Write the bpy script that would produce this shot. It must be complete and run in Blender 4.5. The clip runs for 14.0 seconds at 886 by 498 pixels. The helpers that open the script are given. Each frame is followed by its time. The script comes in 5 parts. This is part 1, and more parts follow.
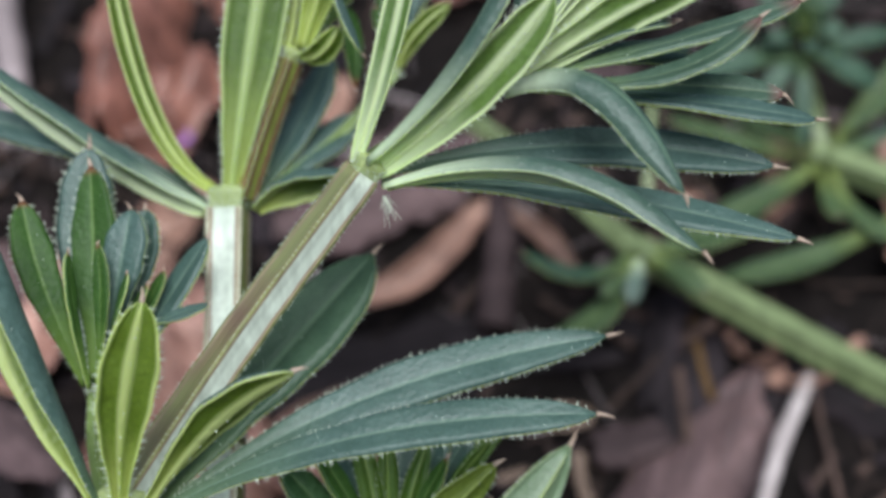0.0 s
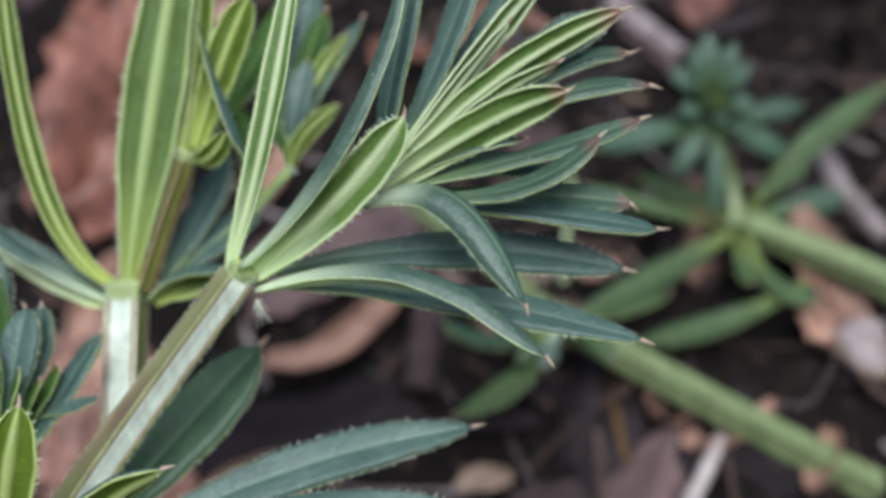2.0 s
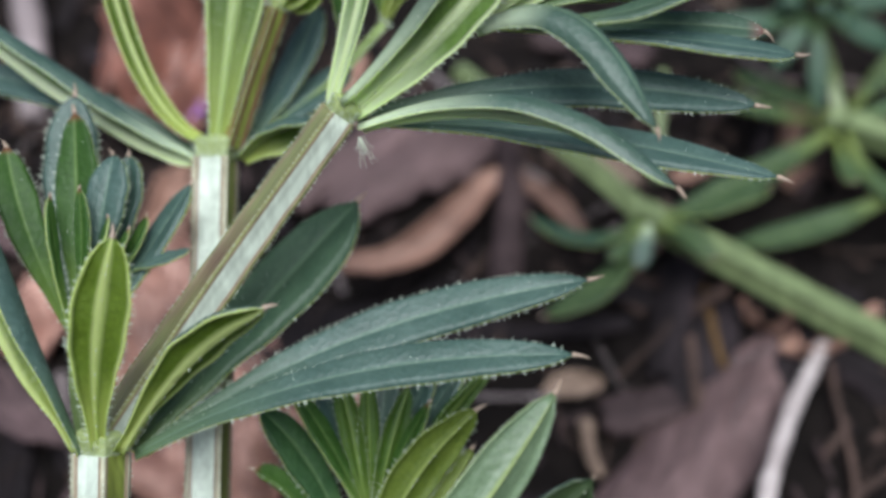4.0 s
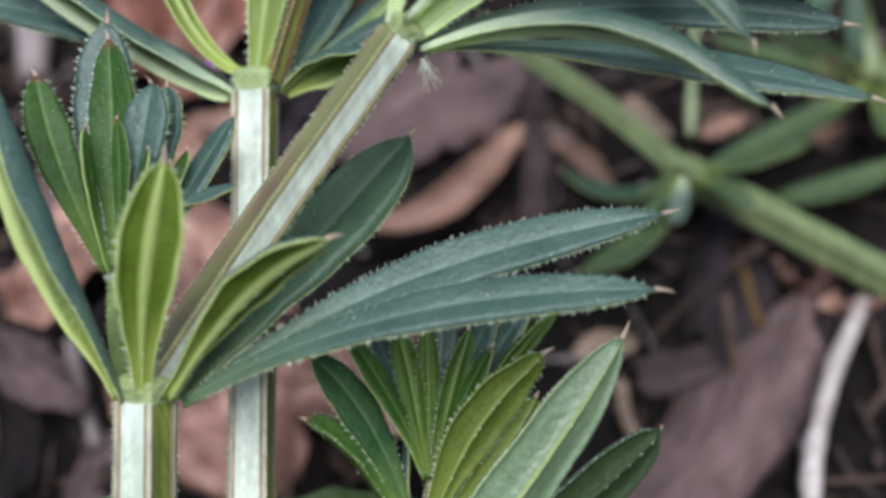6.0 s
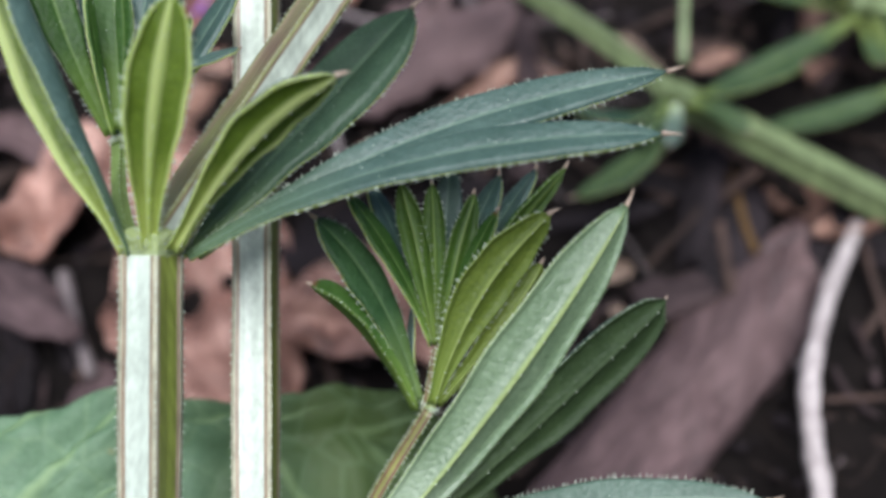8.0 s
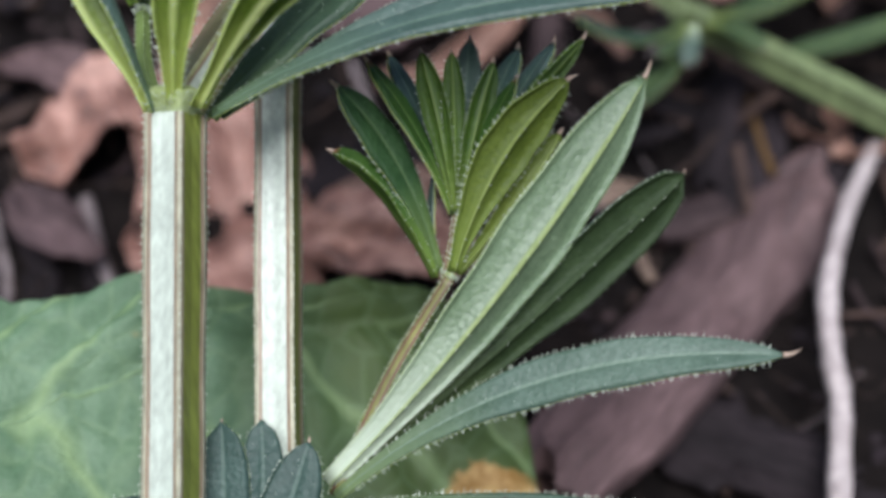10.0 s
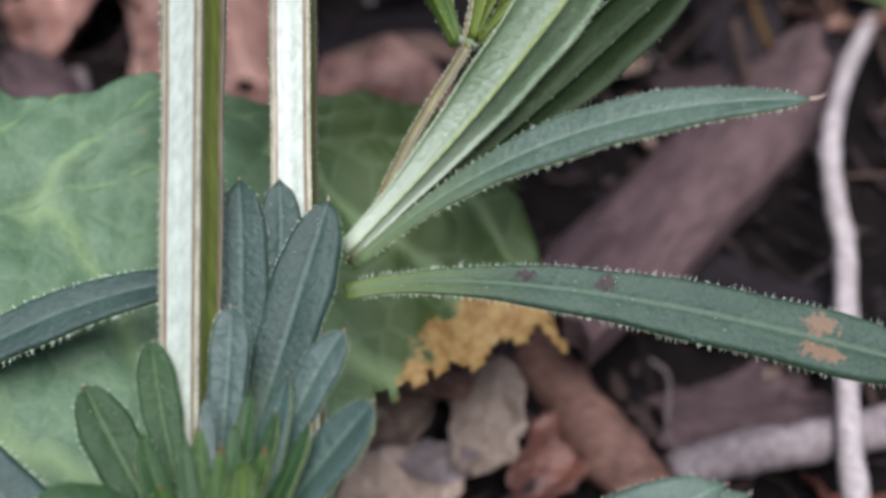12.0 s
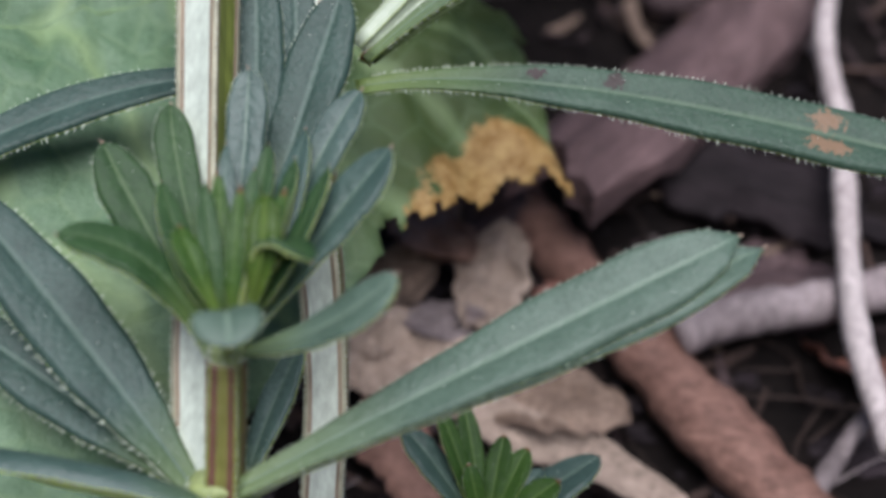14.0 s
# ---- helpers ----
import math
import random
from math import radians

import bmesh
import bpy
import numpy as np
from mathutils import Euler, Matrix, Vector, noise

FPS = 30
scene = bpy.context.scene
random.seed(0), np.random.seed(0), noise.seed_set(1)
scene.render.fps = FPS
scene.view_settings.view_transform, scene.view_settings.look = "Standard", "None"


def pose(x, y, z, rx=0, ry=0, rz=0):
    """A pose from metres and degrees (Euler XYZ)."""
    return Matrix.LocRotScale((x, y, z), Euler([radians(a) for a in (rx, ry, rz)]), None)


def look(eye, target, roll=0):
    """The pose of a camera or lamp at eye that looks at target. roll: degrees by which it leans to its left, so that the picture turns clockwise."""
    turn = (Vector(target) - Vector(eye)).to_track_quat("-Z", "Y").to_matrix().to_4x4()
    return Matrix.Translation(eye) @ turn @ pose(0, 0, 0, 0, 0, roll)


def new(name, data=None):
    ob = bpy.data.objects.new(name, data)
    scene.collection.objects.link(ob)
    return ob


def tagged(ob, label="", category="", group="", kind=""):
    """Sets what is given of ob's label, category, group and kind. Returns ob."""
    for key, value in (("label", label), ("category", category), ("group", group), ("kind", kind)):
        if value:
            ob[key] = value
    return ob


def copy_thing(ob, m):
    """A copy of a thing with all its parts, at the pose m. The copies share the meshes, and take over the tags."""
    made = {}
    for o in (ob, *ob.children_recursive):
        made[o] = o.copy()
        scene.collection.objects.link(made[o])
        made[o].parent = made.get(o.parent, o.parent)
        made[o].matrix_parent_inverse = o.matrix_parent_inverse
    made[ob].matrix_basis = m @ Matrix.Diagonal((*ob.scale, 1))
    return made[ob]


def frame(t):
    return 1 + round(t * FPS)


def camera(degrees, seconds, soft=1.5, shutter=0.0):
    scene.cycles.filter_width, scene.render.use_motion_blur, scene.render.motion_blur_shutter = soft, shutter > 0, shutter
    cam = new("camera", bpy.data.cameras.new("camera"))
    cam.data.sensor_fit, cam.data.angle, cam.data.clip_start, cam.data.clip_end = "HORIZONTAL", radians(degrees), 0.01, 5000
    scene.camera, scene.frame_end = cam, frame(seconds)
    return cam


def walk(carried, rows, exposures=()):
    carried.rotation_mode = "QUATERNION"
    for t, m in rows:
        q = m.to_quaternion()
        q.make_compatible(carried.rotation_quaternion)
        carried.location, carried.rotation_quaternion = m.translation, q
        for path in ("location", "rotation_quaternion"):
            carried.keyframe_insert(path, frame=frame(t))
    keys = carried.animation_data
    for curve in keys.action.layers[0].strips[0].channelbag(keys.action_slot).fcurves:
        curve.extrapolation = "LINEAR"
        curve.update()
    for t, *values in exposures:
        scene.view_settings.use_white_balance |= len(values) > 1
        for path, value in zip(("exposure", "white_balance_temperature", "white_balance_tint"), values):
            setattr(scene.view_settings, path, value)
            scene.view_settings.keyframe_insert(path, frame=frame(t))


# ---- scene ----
CM = 0.01  # the place is laid out in centimetres

# ---- camera ----
cam = camera(40.6, 14.0, soft=3.5)
cam.data.dof.use_dof = True
cam.data.dof.focus_distance = 0.110
cam.data.dof.aperture_fstop = 15.0
# seconds, eye in centimetres, yaw, pitch, roll in degrees
ROWS = [
    (0, 0.377, 0.158, 15.762, 4.97, -28.41, 1.70),
    (0.5, 0.573, 0.028, 16.018, 5.28, -28.30, 1.42),
    (1, 0.933, -0.035, 16.300, 5.04, -27.97, 1.59),
    (1.5, 1.429, 0.031, 16.592, 5.42, -27.96, 1.28),
    (2, 1.687, -0.014, 16.843, 5.05, -27.39, 1.50),
    (2.5, 1.884, 0.148, 16.895, 6.73, -27.98, 0.54),
    (3, 1.386, -0.045, 16.196, 7.01, -28.41, 0.60),
    (3.2, 1.375, -0.154, 15.876, 7.78, -28.14, 0.25),
    (5.3, 0.389, 0.444, 14.904, 7.10, -29.35, 0.43),
    (5.5, 0.340, 0.402, 14.742, 6.87, -28.99, 0.42),
    (6, 0.218, 0.337, 14.463, 6.28, -29.01, 0.61),
    (6.5, 0.376, 0.159, 14.124, 7.12, -28.52, 0.27),
    (7, 0.293, -0.046, 13.784, 6.49, -28.23, 0.37),
    (7.5, 0.359, -0.272, 13.420, 6.76, -27.62, 0.08),
    (8, 0.078, -0.372, 13.144, 5.26, -27.91, 0.63),
    (8.2, 0.250, -0.474, 12.974, 6.23, -27.54, -0.11),
    (10.3, 0.080, -1.140, 11.840, 6.15, -27.77, 0.08),
    (10.5, 0.043, -1.194, 11.635, 6.04, -27.56, 0.14),
    (11, 0.019, -1.512, 11.021, 5.92, -26.71, 0.05),
    (11.5, -0.006, -1.739, 10.523, 5.83, -27.05, 0.06),
    (12, -0.246, -2.094, 9.840, 4.46, -26.54, 0.83),
    (12.5, -0.253, -2.539, 8.998, 4.34, -24.87, 0.78),
    (13, -0.385, -2.933, 8.213, 3.63, -23.39, 0.79),
    (13.5, -0.718, -3.072, 7.791, 1.93, -23.23, 1.44),
    (14, -0.426, -3.259, 7.615, 3.45, -23.63, 1.11),
]


def aimed(x, y, z, yaw, pitch, roll):
    a, b = radians(yaw), radians(pitch)
    eye = Vector((x, y, z)) * CM
    return look(eye, eye + Vector((-math.sin(a) * math.cos(b), math.cos(a) * math.cos(b), math.sin(b))), roll)


walk(cam, [(t, aimed(*row)) for t, *row in ROWS], [(0.0, 0.34, 5950, 7), (6.0, 0.31, 5950, 8), (8.0, 0.42, 5950, 10), (11.5, 0.16, 5980, 14), (14.0, 0.15, 6050, 16)])

# ---- light: bright open shade under a hazy sky ----
world = bpy.data.worlds.new("sky")
scene.world = world
world.use_nodes = True
wn = world.node_tree.nodes
sky = wn.new("ShaderNodeTexSky")
sky.sky_type = "NISHITA"
sky.sun_disc = False
SUN_HEIGHT, SUN_TURN = 54.0, 172.0
sky.sun_elevation = radians(SUN_HEIGHT)
sky.sun_rotation = radians(SUN_TURN)
sky.air_density, sky.dust_density, sky.ozone_density = 1.0, 2.5, 1.0
world.node_tree.links.new(sky.outputs[0], wn["Background"].inputs[0])
wn["Background"].inputs[1].default_value = 0.070
lamp = bpy.data.lights.new("sun", "SUN")
lamp.energy = 4.3
lamp.angle = radians(42)
lamp.color = (1.0, 0.98, 0.94)
sun = new("sun", lamp)
az, el = radians(SUN_TURN), radians(SUN_HEIGHT)
to_sun = Vector((math.sin(az) * math.cos(el), math.cos(az) * math.cos(el), math.sin(el)))
sun.matrix_world = look(to_sun * 3, (0, 0, 0))


# ---- materials ----
def material(name):
    m = bpy.data.materials.new(name)
    m.use_nodes = True
    return m, m.node_tree.nodes, m.node_tree.links


def ramp(nodes, links, source, stops):
    r = nodes.new("ShaderNodeValToRGB")
    el = r.color_ramp.elements
    while len(el) < len(stops):
        el.new(0.5)
    for e, (p, c) in zip(el, stops):
        e.position, e.color = p, (*c, 1) if len(c) == 3 else c
    links.new(source, r.inputs[0])
    return r.outputs[0]


def mix(nodes, links, kind, a, b, fac):
    n = nodes.new("ShaderNodeMix")
    n.data_type, n.blend_type = "RGBA", kind
    for sock, v in ((n.inputs[0], fac), (n.inputs[6], a), (n.inputs[7], b)):
        if hasattr(v, "links"):
            links.new(v, sock)
        elif isinstance(v, tuple):
            sock.default_value = (*v, 1)
        else:
            sock.default_value = v
    return n.outputs[2]


def noise_tex(nodes, links, scale, detail=4.0, rough=0.6, vector=None):
    n = nodes.new("ShaderNodeTexNoise")
    n.inputs["Scale"].default_value, n.inputs["Detail"].default_value, n.inputs["Roughness"].default_value = scale, detail, rough
    if vector is not None:
        links.new(vector, n.inputs["Vector"])
    return n.outputs["Fac"]


def math_node(nodes, links, op, a, b=0.0):
    n = nodes.new("ShaderNodeMath")
    n.operation = op
    for sock, v in ((n.inputs[0], a), (n.inputs[1], b)):
        if hasattr(v, "links"):
            links.new(v, sock)
        else:
            sock.default_value = v
    return n.outputs[0]


def bump_node(nodes, links, height, strength, distance):
    b = nodes.new("ShaderNodeBump")
    b.inputs["Strength"].default_value, b.inputs["Distance"].default_value = strength, distance
    links.new(height, b.inputs["Height"])
    return b.outputs[0]


def foliage(name, dark, light, rib, base, through_light, gloss, clear, red=(0.22, 0.07, 0.05), redness=0.0, dots=0.05, scars=(), lines=(0.05, 0.465, 0.2)):
    """Leaf skin: u runs from the stalk to the tip and v across the blade."""
    m, nodes, links = material(name)
    bsdf, out = nodes["Principled BSDF"], nodes["Material Output"]
    uv = nodes.new("ShaderNodeUVMap")
    sep = nodes.new("ShaderNodeSeparateXYZ")
    links.new(uv.outputs[0], sep.inputs[0])
    co = nodes.new("ShaderNodeTexCoord").outputs["Object"]
    info = nodes.new("ShaderNodeObjectInfo")
    big = noise_tex(nodes, links, 260.0, 3.0, 0.6, co)
    fine = noise_tex(nodes, links, 2600.0, 3.0, 0.65, co)
    col = ramp(nodes, links, big, [(0.3, dark), (0.72, light)])
    grain = ramp(nodes, links, fine, [(0.3, (0.68, 0.72, 0.66)), (0.7, (1.25, 1.2, 1.2))])
    col = mix(nodes, links, "MULTIPLY", col, grain, 0.75)
    tone = ramp(nodes, links, info.outputs["Random"], [(0.0, (0.82, 0.86, 0.8)), (1.0, (1.14, 1.1, 1.08))])
    col = mix(nodes, links, "MULTIPLY", col, tone, 1.0)
    # pale stalk end
    stalk = ramp(nodes, links, sep.outputs[0], [(0.02, (0.95, 0.95, 0.95)), (0.42, (0.0, 0.0, 0.0))])
    col = mix(nodes, links, "MIX", col, base, stalk)
    # midrib and faint side lines
    across = math_node(nodes, links, "ABSOLUTE", math_node(nodes, links, "SUBTRACT", sep.outputs[1], 0.5))
    line = ramp(nodes, links, across, [(0.45 * lines[0], (0.78, 0.78, 0.78)), (lines[0], (0.0, 0.0, 0.0))])
    col = mix(nodes, links, "MIX", col, rib, line)
    edge = ramp(nodes, links, across, [(lines[1], (0.0, 0.0, 0.0)), (min(0.495, lines[1] + 0.045), (lines[2], lines[2], lines[2]))])
    col = mix(nodes, links, "MIX", col, rib, edge)
    # reddish ends
    if redness:
        tip = ramp(nodes, links, sep.outputs[0], [(1.0 - redness, (0.0, 0.0, 0.0)), (0.99, (0.85, 0.85, 0.85))])
        col = mix(nodes, links, "MIX", col, red, tip)
    for su, sv, ru, rv in scars:
        du = math_node(nodes, links, "MULTIPLY", math_node(nodes, links, "SUBTRACT", sep.outputs[0], su), 1 / ru)
        dv = math_node(nodes, links, "MULTIPLY", math_node(nodes, links, "SUBTRACT", sep.outputs[1], sv), 1 / rv)
        far_off = math_node(nodes, links, "SQRT", math_node(nodes, links, "ADD", math_node(nodes, links, "MULTIPLY", du, du), math_node(nodes, links, "MULTIPLY", dv, dv)))
        far_off = math_node(nodes, links, "ADD", far_off, math_node(nodes, links, "MULTIPLY", math_node(nodes, links, "SUBTRACT", noise_tex(nodes, links, 1700.0, 3.0, 0.7, co), 0.5), 2.6))
        hurt = ramp(nodes, links, far_off, [(0.75, (1, 1, 1)), (0.95, (0, 0, 0))])
        col = mix(nodes, links, "MIX", col, (0.22, 0.14, 0.085) if ru > 0.02 else (0.035, 0.022, 0.02), hurt)
    # light specks of dust and hair bases
    vor = nodes.new("ShaderNodeTexVoronoi")
    vor.inputs["Scale"].default_value = 1500.0
    links.new(co, vor.inputs["Vector"])
    speck = ramp(nodes, links, vor.outputs["Distance"], [(0.08, (dots, dots, dots)), (0.24, (0.0, 0.0, 0.0))])
    col = mix(nodes, links, "MIX", col, (0.42, 0.5, 0.42), speck)
    links.new(col, bsdf.inputs["Base Color"])
    bsdf.inputs["Roughness"].default_value = gloss
    bsdf.inputs["Specular IOR Level"].default_value = clear
    height = math_node(nodes, links, "ADD", math_node(nodes, links, "MULTIPLY", vor.outputs["Distance"], -0.6), math_node(nodes, links, "MULTIPLY", fine, 0.8))
    normal = bump_node(nodes, links, height, 0.55, 0.00022)
    links.new(normal, bsdf.inputs["Normal"])
    tl = nodes.new("ShaderNodeBsdfTranslucent")
    links.new(mix(nodes, links, "MULTIPLY", col, (1.5, 1.6, 0.7), 1.0), tl.inputs["Color"])
    join = nodes.new("ShaderNodeMixShader")
    join.inputs[0].default_value = through_light
    links.new(bsdf.outputs[0], join.inputs[1])
    links.new(tl.outputs[0], join.inputs[2])
    links.new(join.outputs[0], out.inputs["Surface"])
    return m


def rough_stuff(name, stops, scale, grain=8.0, gloss=0.85, relief=0.0006, stretch=(1, 1, 1), spread=0.35, clear=0.25):
    """Dead matter: bark, dry leaves, twigs, soil."""
    m, nodes, links = material(name)
    bsdf = nodes["Principled BSDF"]
    co = nodes.new("ShaderNodeTexCoord").outputs["Object"]
    mp = nodes.new("ShaderNodeMapping")
    mp.inputs["Scale"].default_value = stretch
    links.new(co, mp.inputs[0])
    v = mp.outputs[0]
    info = nodes.new("ShaderNodeObjectInfo")
    a = noise_tex(nodes, links, scale, 5.0, 0.65, v)
    b = noise_tex(nodes, links, scale * grain, 4.0, 0.7, v)
    col = ramp(nodes, links, a, stops)
    g = ramp(nodes, links, b, [(0.3, (0.5, 0.48, 0.46)), (0.72, (1.35, 1.32, 1.3))])
    col = mix(nodes, links, "MULTIPLY", col, g, 0.85)
    tone = ramp(nodes, links, info.outputs["Random"], [(0.0, (1 - spread, 1 - spread * 1.05, 1 - spread * 1.1)), (1.0, (1 + spread, 1 + spread * 0.9, 1 + spread * 0.85))])
    col = mix(nodes, links, "MULTIPLY", col, tone, 1.0)
    links.new(col, bsdf.inputs["Base Color"])
    bsdf.inputs["Roughness"].default_value = gloss
    bsdf.inputs["Specular IOR Level"].default_value = clear
    h = math_node(nodes, links, "ADD", a, math_node(nodes, links, "MULTIPLY", b, 0.5))
    links.new(bump_node(nodes, links, h, 0.8, relief), bsdf.inputs["Normal"])
    return m


TOP = foliage("leaf_upper_side", (0.041, 0.080, 0.071), (0.071, 0.121, 0.109), (0.125, 0.188, 0.145), (0.085, 0.135, 0.065), 0.16, 0.46, 0.55)
# naturally pale stalk end, whitened further to paint in the strong light there
TOP_PALE = foliage("pale_based_leaf_upper_side", (0.042, 0.081, 0.066), (0.072, 0.122, 0.100), (0.14, 0.21, 0.14), (0.58, 0.67, 0.48), 0.2, 0.46, 0.6)
TOP_YOUNG = foliage("young_leaf_upper_side", (0.030, 0.078, 0.012), (0.054, 0.120, 0.022), (0.13, 0.21, 0.06), (0.17, 0.26, 0.05), 0.3, 0.5, 0.32, redness=0.05)
TOP_DEEP = foliage("deep_green_leaf_upper_side", (0.022, 0.060, 0.020), (0.042, 0.094, 0.034), (0.085, 0.14, 0.06), (0.12, 0.18, 0.05), 0.18, 0.52, 0.32)
UNDER = foliage("leaf_underside", (0.110, 0.178, 0.014), (0.168, 0.255, 0.036), (0.64, 0.71, 0.30), (0.52, 0.59, 0.15), 0.52, 0.42, 0.5, dots=0.06, lines=(0.13, 0.385, 0.85))
UNDER_SOFT = foliage("soft_green_leaf_underside", (0.098, 0.165, 0.026), (0.150, 0.235, 0.058), (0.56, 0.66, 0.33), (0.44, 0.52, 0.14), 0.48, 0.42, 0.5, dots=0.06, lines=(0.14, 0.385, 0.8))
UNDER_BUD = foliage("bud_leaf_underside", (0.046, 0.100, 0.011), (0.078, 0.145, 0.020), (0.17, 0.25, 0.06), (0.20, 0.28, 0.06), 0.35, 0.45, 0.4, dots=0.04, lines=(0.08, 0.44, 0.4))
UNDER_OLIVE = foliage("olive_leaf_underside", (0.110, 0.155, 0.020), (0.160, 0.210, 0.038), (0.32, 0.40, 0.12), (0.20, 0.27, 0.05), 0.35, 0.5, 0.35, dots=0.05, lines=(0.045, 0.465, 0.35))
# stalk end again whitened past its own pale tone, as a painted highlight
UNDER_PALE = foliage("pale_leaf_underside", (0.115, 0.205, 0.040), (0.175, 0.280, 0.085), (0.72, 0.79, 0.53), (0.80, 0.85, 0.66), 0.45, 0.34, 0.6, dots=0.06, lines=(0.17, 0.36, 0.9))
# pale green blade; the bright highlight by the stalk is painted in as base colour
UNDER_SILVER_LIT = foliage("silvery_lit_leaf_underside", (0.145, 0.215, 0.125), (0.205, 0.285, 0.18), (0.40, 0.49, 0.19), (0.58, 0.66, 0.52), 0.25, 0.36, 0.6, dots=0.03, lines=(0.045, 0.46, 0.4))
# darkened underside: the neighbouring leaf's shadow is put into its colour
UNDER_SHADED = foliage("shaded_leaf_underside", (0.026, 0.045, 0.017), (0.041, 0.066, 0.026), (0.07, 0.10, 0.05), (0.12, 0.17, 0.06), 0.12, 0.6, 0.25, dots=0.06, lines=(0.04, 0.47, 0.3))
TOP_BLUE = foliage("bluish_leaf_upper_side", (0.028, 0.058, 0.050), (0.047, 0.088, 0.077), (0.09, 0.14, 0.115), (0.12, 0.18, 0.07), 0.14, 0.5, 0.38)
TOP_DULL = foliage("dull_green_leaf_upper_side", (0.036, 0.070, 0.042), (0.062, 0.108, 0.066), (0.095, 0.15, 0.09), (0.10, 0.15, 0.06), 0.16, 0.5, 0.45)
TOP_DUSK = foliage("dull_teal_leaf_upper_side", (0.028, 0.062, 0.040), (0.048, 0.094, 0.062), (0.085, 0.14, 0.085), (0.12, 0.18, 0.06), 0.18, 0.5, 0.4)
# lighter copy of the upper side, with reflected sky mixed into the colour
TOP_SKYLIT = foliage("skylit_leaf_upper_side", (0.078, 0.128, 0.100), (0.118, 0.178, 0.145), (0.17, 0.24, 0.18), (0.15, 0.21, 0.09), 0.18, 0.5, 0.5)
TOP_FAR = foliage("duller_leaf_upper_side", (0.037, 0.070, 0.028), (0.064, 0.105, 0.045), (0.15, 0.2, 0.07), (0.18, 0.23, 0.05), 0.22, 0.5, 0.4)
TOP_RED = foliage("reddish_tipped_leaf_upper_side", (0.038, 0.078, 0.054), (0.068, 0.115, 0.082), (0.14, 0.19, 0.12), (0.13, 0.19, 0.07), 0.2, 0.46, 0.55, red=(0.17, 0.075, 0.07), redness=0.12)
UNDER_RED = foliage("reddish_tipped_leaf_underside", (0.115, 0.21, 0.038), (0.18, 0.285, 0.08), (0.64, 0.72, 0.43), (0.62, 0.70, 0.42), 0.45, 0.4, 0.55, red=(0.36, 0.17, 0.15), redness=0.14, dots=0.06, lines=(0.12, 0.36, 0.8))
SCAR_V = 0.26
TOP_WORN = foliage("worn_leaf_upper_side", (0.030, 0.064, 0.044), (0.052, 0.096, 0.068), (0.10, 0.155, 0.10), (0.13, 0.19, 0.05), 0.18, 0.52, 0.38, scars=((0.40, SCAR_V, 0.018, 0.15), (0.535, SCAR_V + 0.04, 0.018, 0.17), (0.828, 0.3, 0.024, 0.16), (0.835, 0.7, 0.03, 0.14)))


def plain(name, colour, gloss=0.5, through_light=0.0, clear=0.5, scale=900.0, vary=0.3, relief=0.0001, other=None, streak=0.25):
    m, nodes, links = material(name)
    bsdf, out = nodes["Principled BSDF"], nodes["Material Output"]
    co = nodes.new("ShaderNodeTexCoord").outputs["Object"]
    mp = nodes.new("ShaderNodeMapping")
    mp.inputs["Scale"].default_value = (1, 1, streak)
    links.new(co, mp.inputs[0])
    a = noise_tex(nodes, links, scale, 4.0, 0.6, mp.outputs[0])
    lo, hi = tuple(c * (1 - vary) for c in colour), tuple(min(1, c * (1 + vary)) for c in colour)
    col = ramp(nodes, links, a, [(0.3, lo), (0.7, hi)])
    if other:
        patch = ramp(nodes, links, noise_tex(nodes, links, 70.0, 2.0, 0.5, co), [(0.42, (0, 0, 0)), (0.6, (1, 1, 1))])
        col = mix(nodes, links, "MIX", col, other, patch)
    links.new(col, bsdf.inputs["Base Color"])
    bsdf.inputs["Roughness"].default_value, bsdf.inputs["Specular IOR Level"].default_value = gloss, clear
    links.new(bump_node(nodes, links, a, 0.5, relief), bsdf.inputs["Normal"])
    if through_light:
        tl = nodes.new("ShaderNodeBsdfTranslucent")
        links.new(col, tl.inputs["Color"])
        join = nodes.new("ShaderNodeMixShader")
        join.inputs[0].default_value = through_light
        links.new(bsdf.outputs[0], join.inputs[1])
        links.new(tl.outputs[0], join.inputs[2])
        links.new(join.outputs[0], out.inputs["Surface"])
    return m


# sky sheen is put into the pale face colour, side shade into the olive
STEM_FACE_LIT = plain("lit_stem_face", (0.53, 0.59, 0.505), 0.4, 0.15, 0.55, 1500.0, 0.2, 0.00012, streak=0.03)
STEM_OLIVE_SHADE = plain("olive_stem_shade", (0.155, 0.185, 0.035), 0.45, 0.12, 0.5, 1300.0, 0.3, streak=0.05)
STEM_OLIVE = plain("olive_stem_ridge", (0.24, 0.25, 0.10), 0.45, 0.15, 0.5, 500.0, 0.3)
STEM_RED = plain("reddish_stem_face", (0.19, 0.19, 0.05), 0.4, 0.15, 0.5, 500.0, 0.3)
STEM_CRIMSON = plain("crimson_stem_line", (0.13, 0.06, 0.045), 0.4, 0.12, 0.5, 500.0, 0.3)
STEM_RIDGE = plain("stem_ridge", (0.40, 0.39, 0.28), 0.5, 0.15, 0.5, 700.0, 0.35)
STEM_PURPLE = plain("purplish_stem_ridge", (0.25, 0.19, 0.13), 0.45, 0.1, 0.5, 500.0, 0.35)
STEM_BROWN = plain("brownish_stem_face", (0.15, 0.095, 0.072), 0.4, 0.12, 0.5, 110.0, 0.3, other=(0.19, 0.20, 0.085))
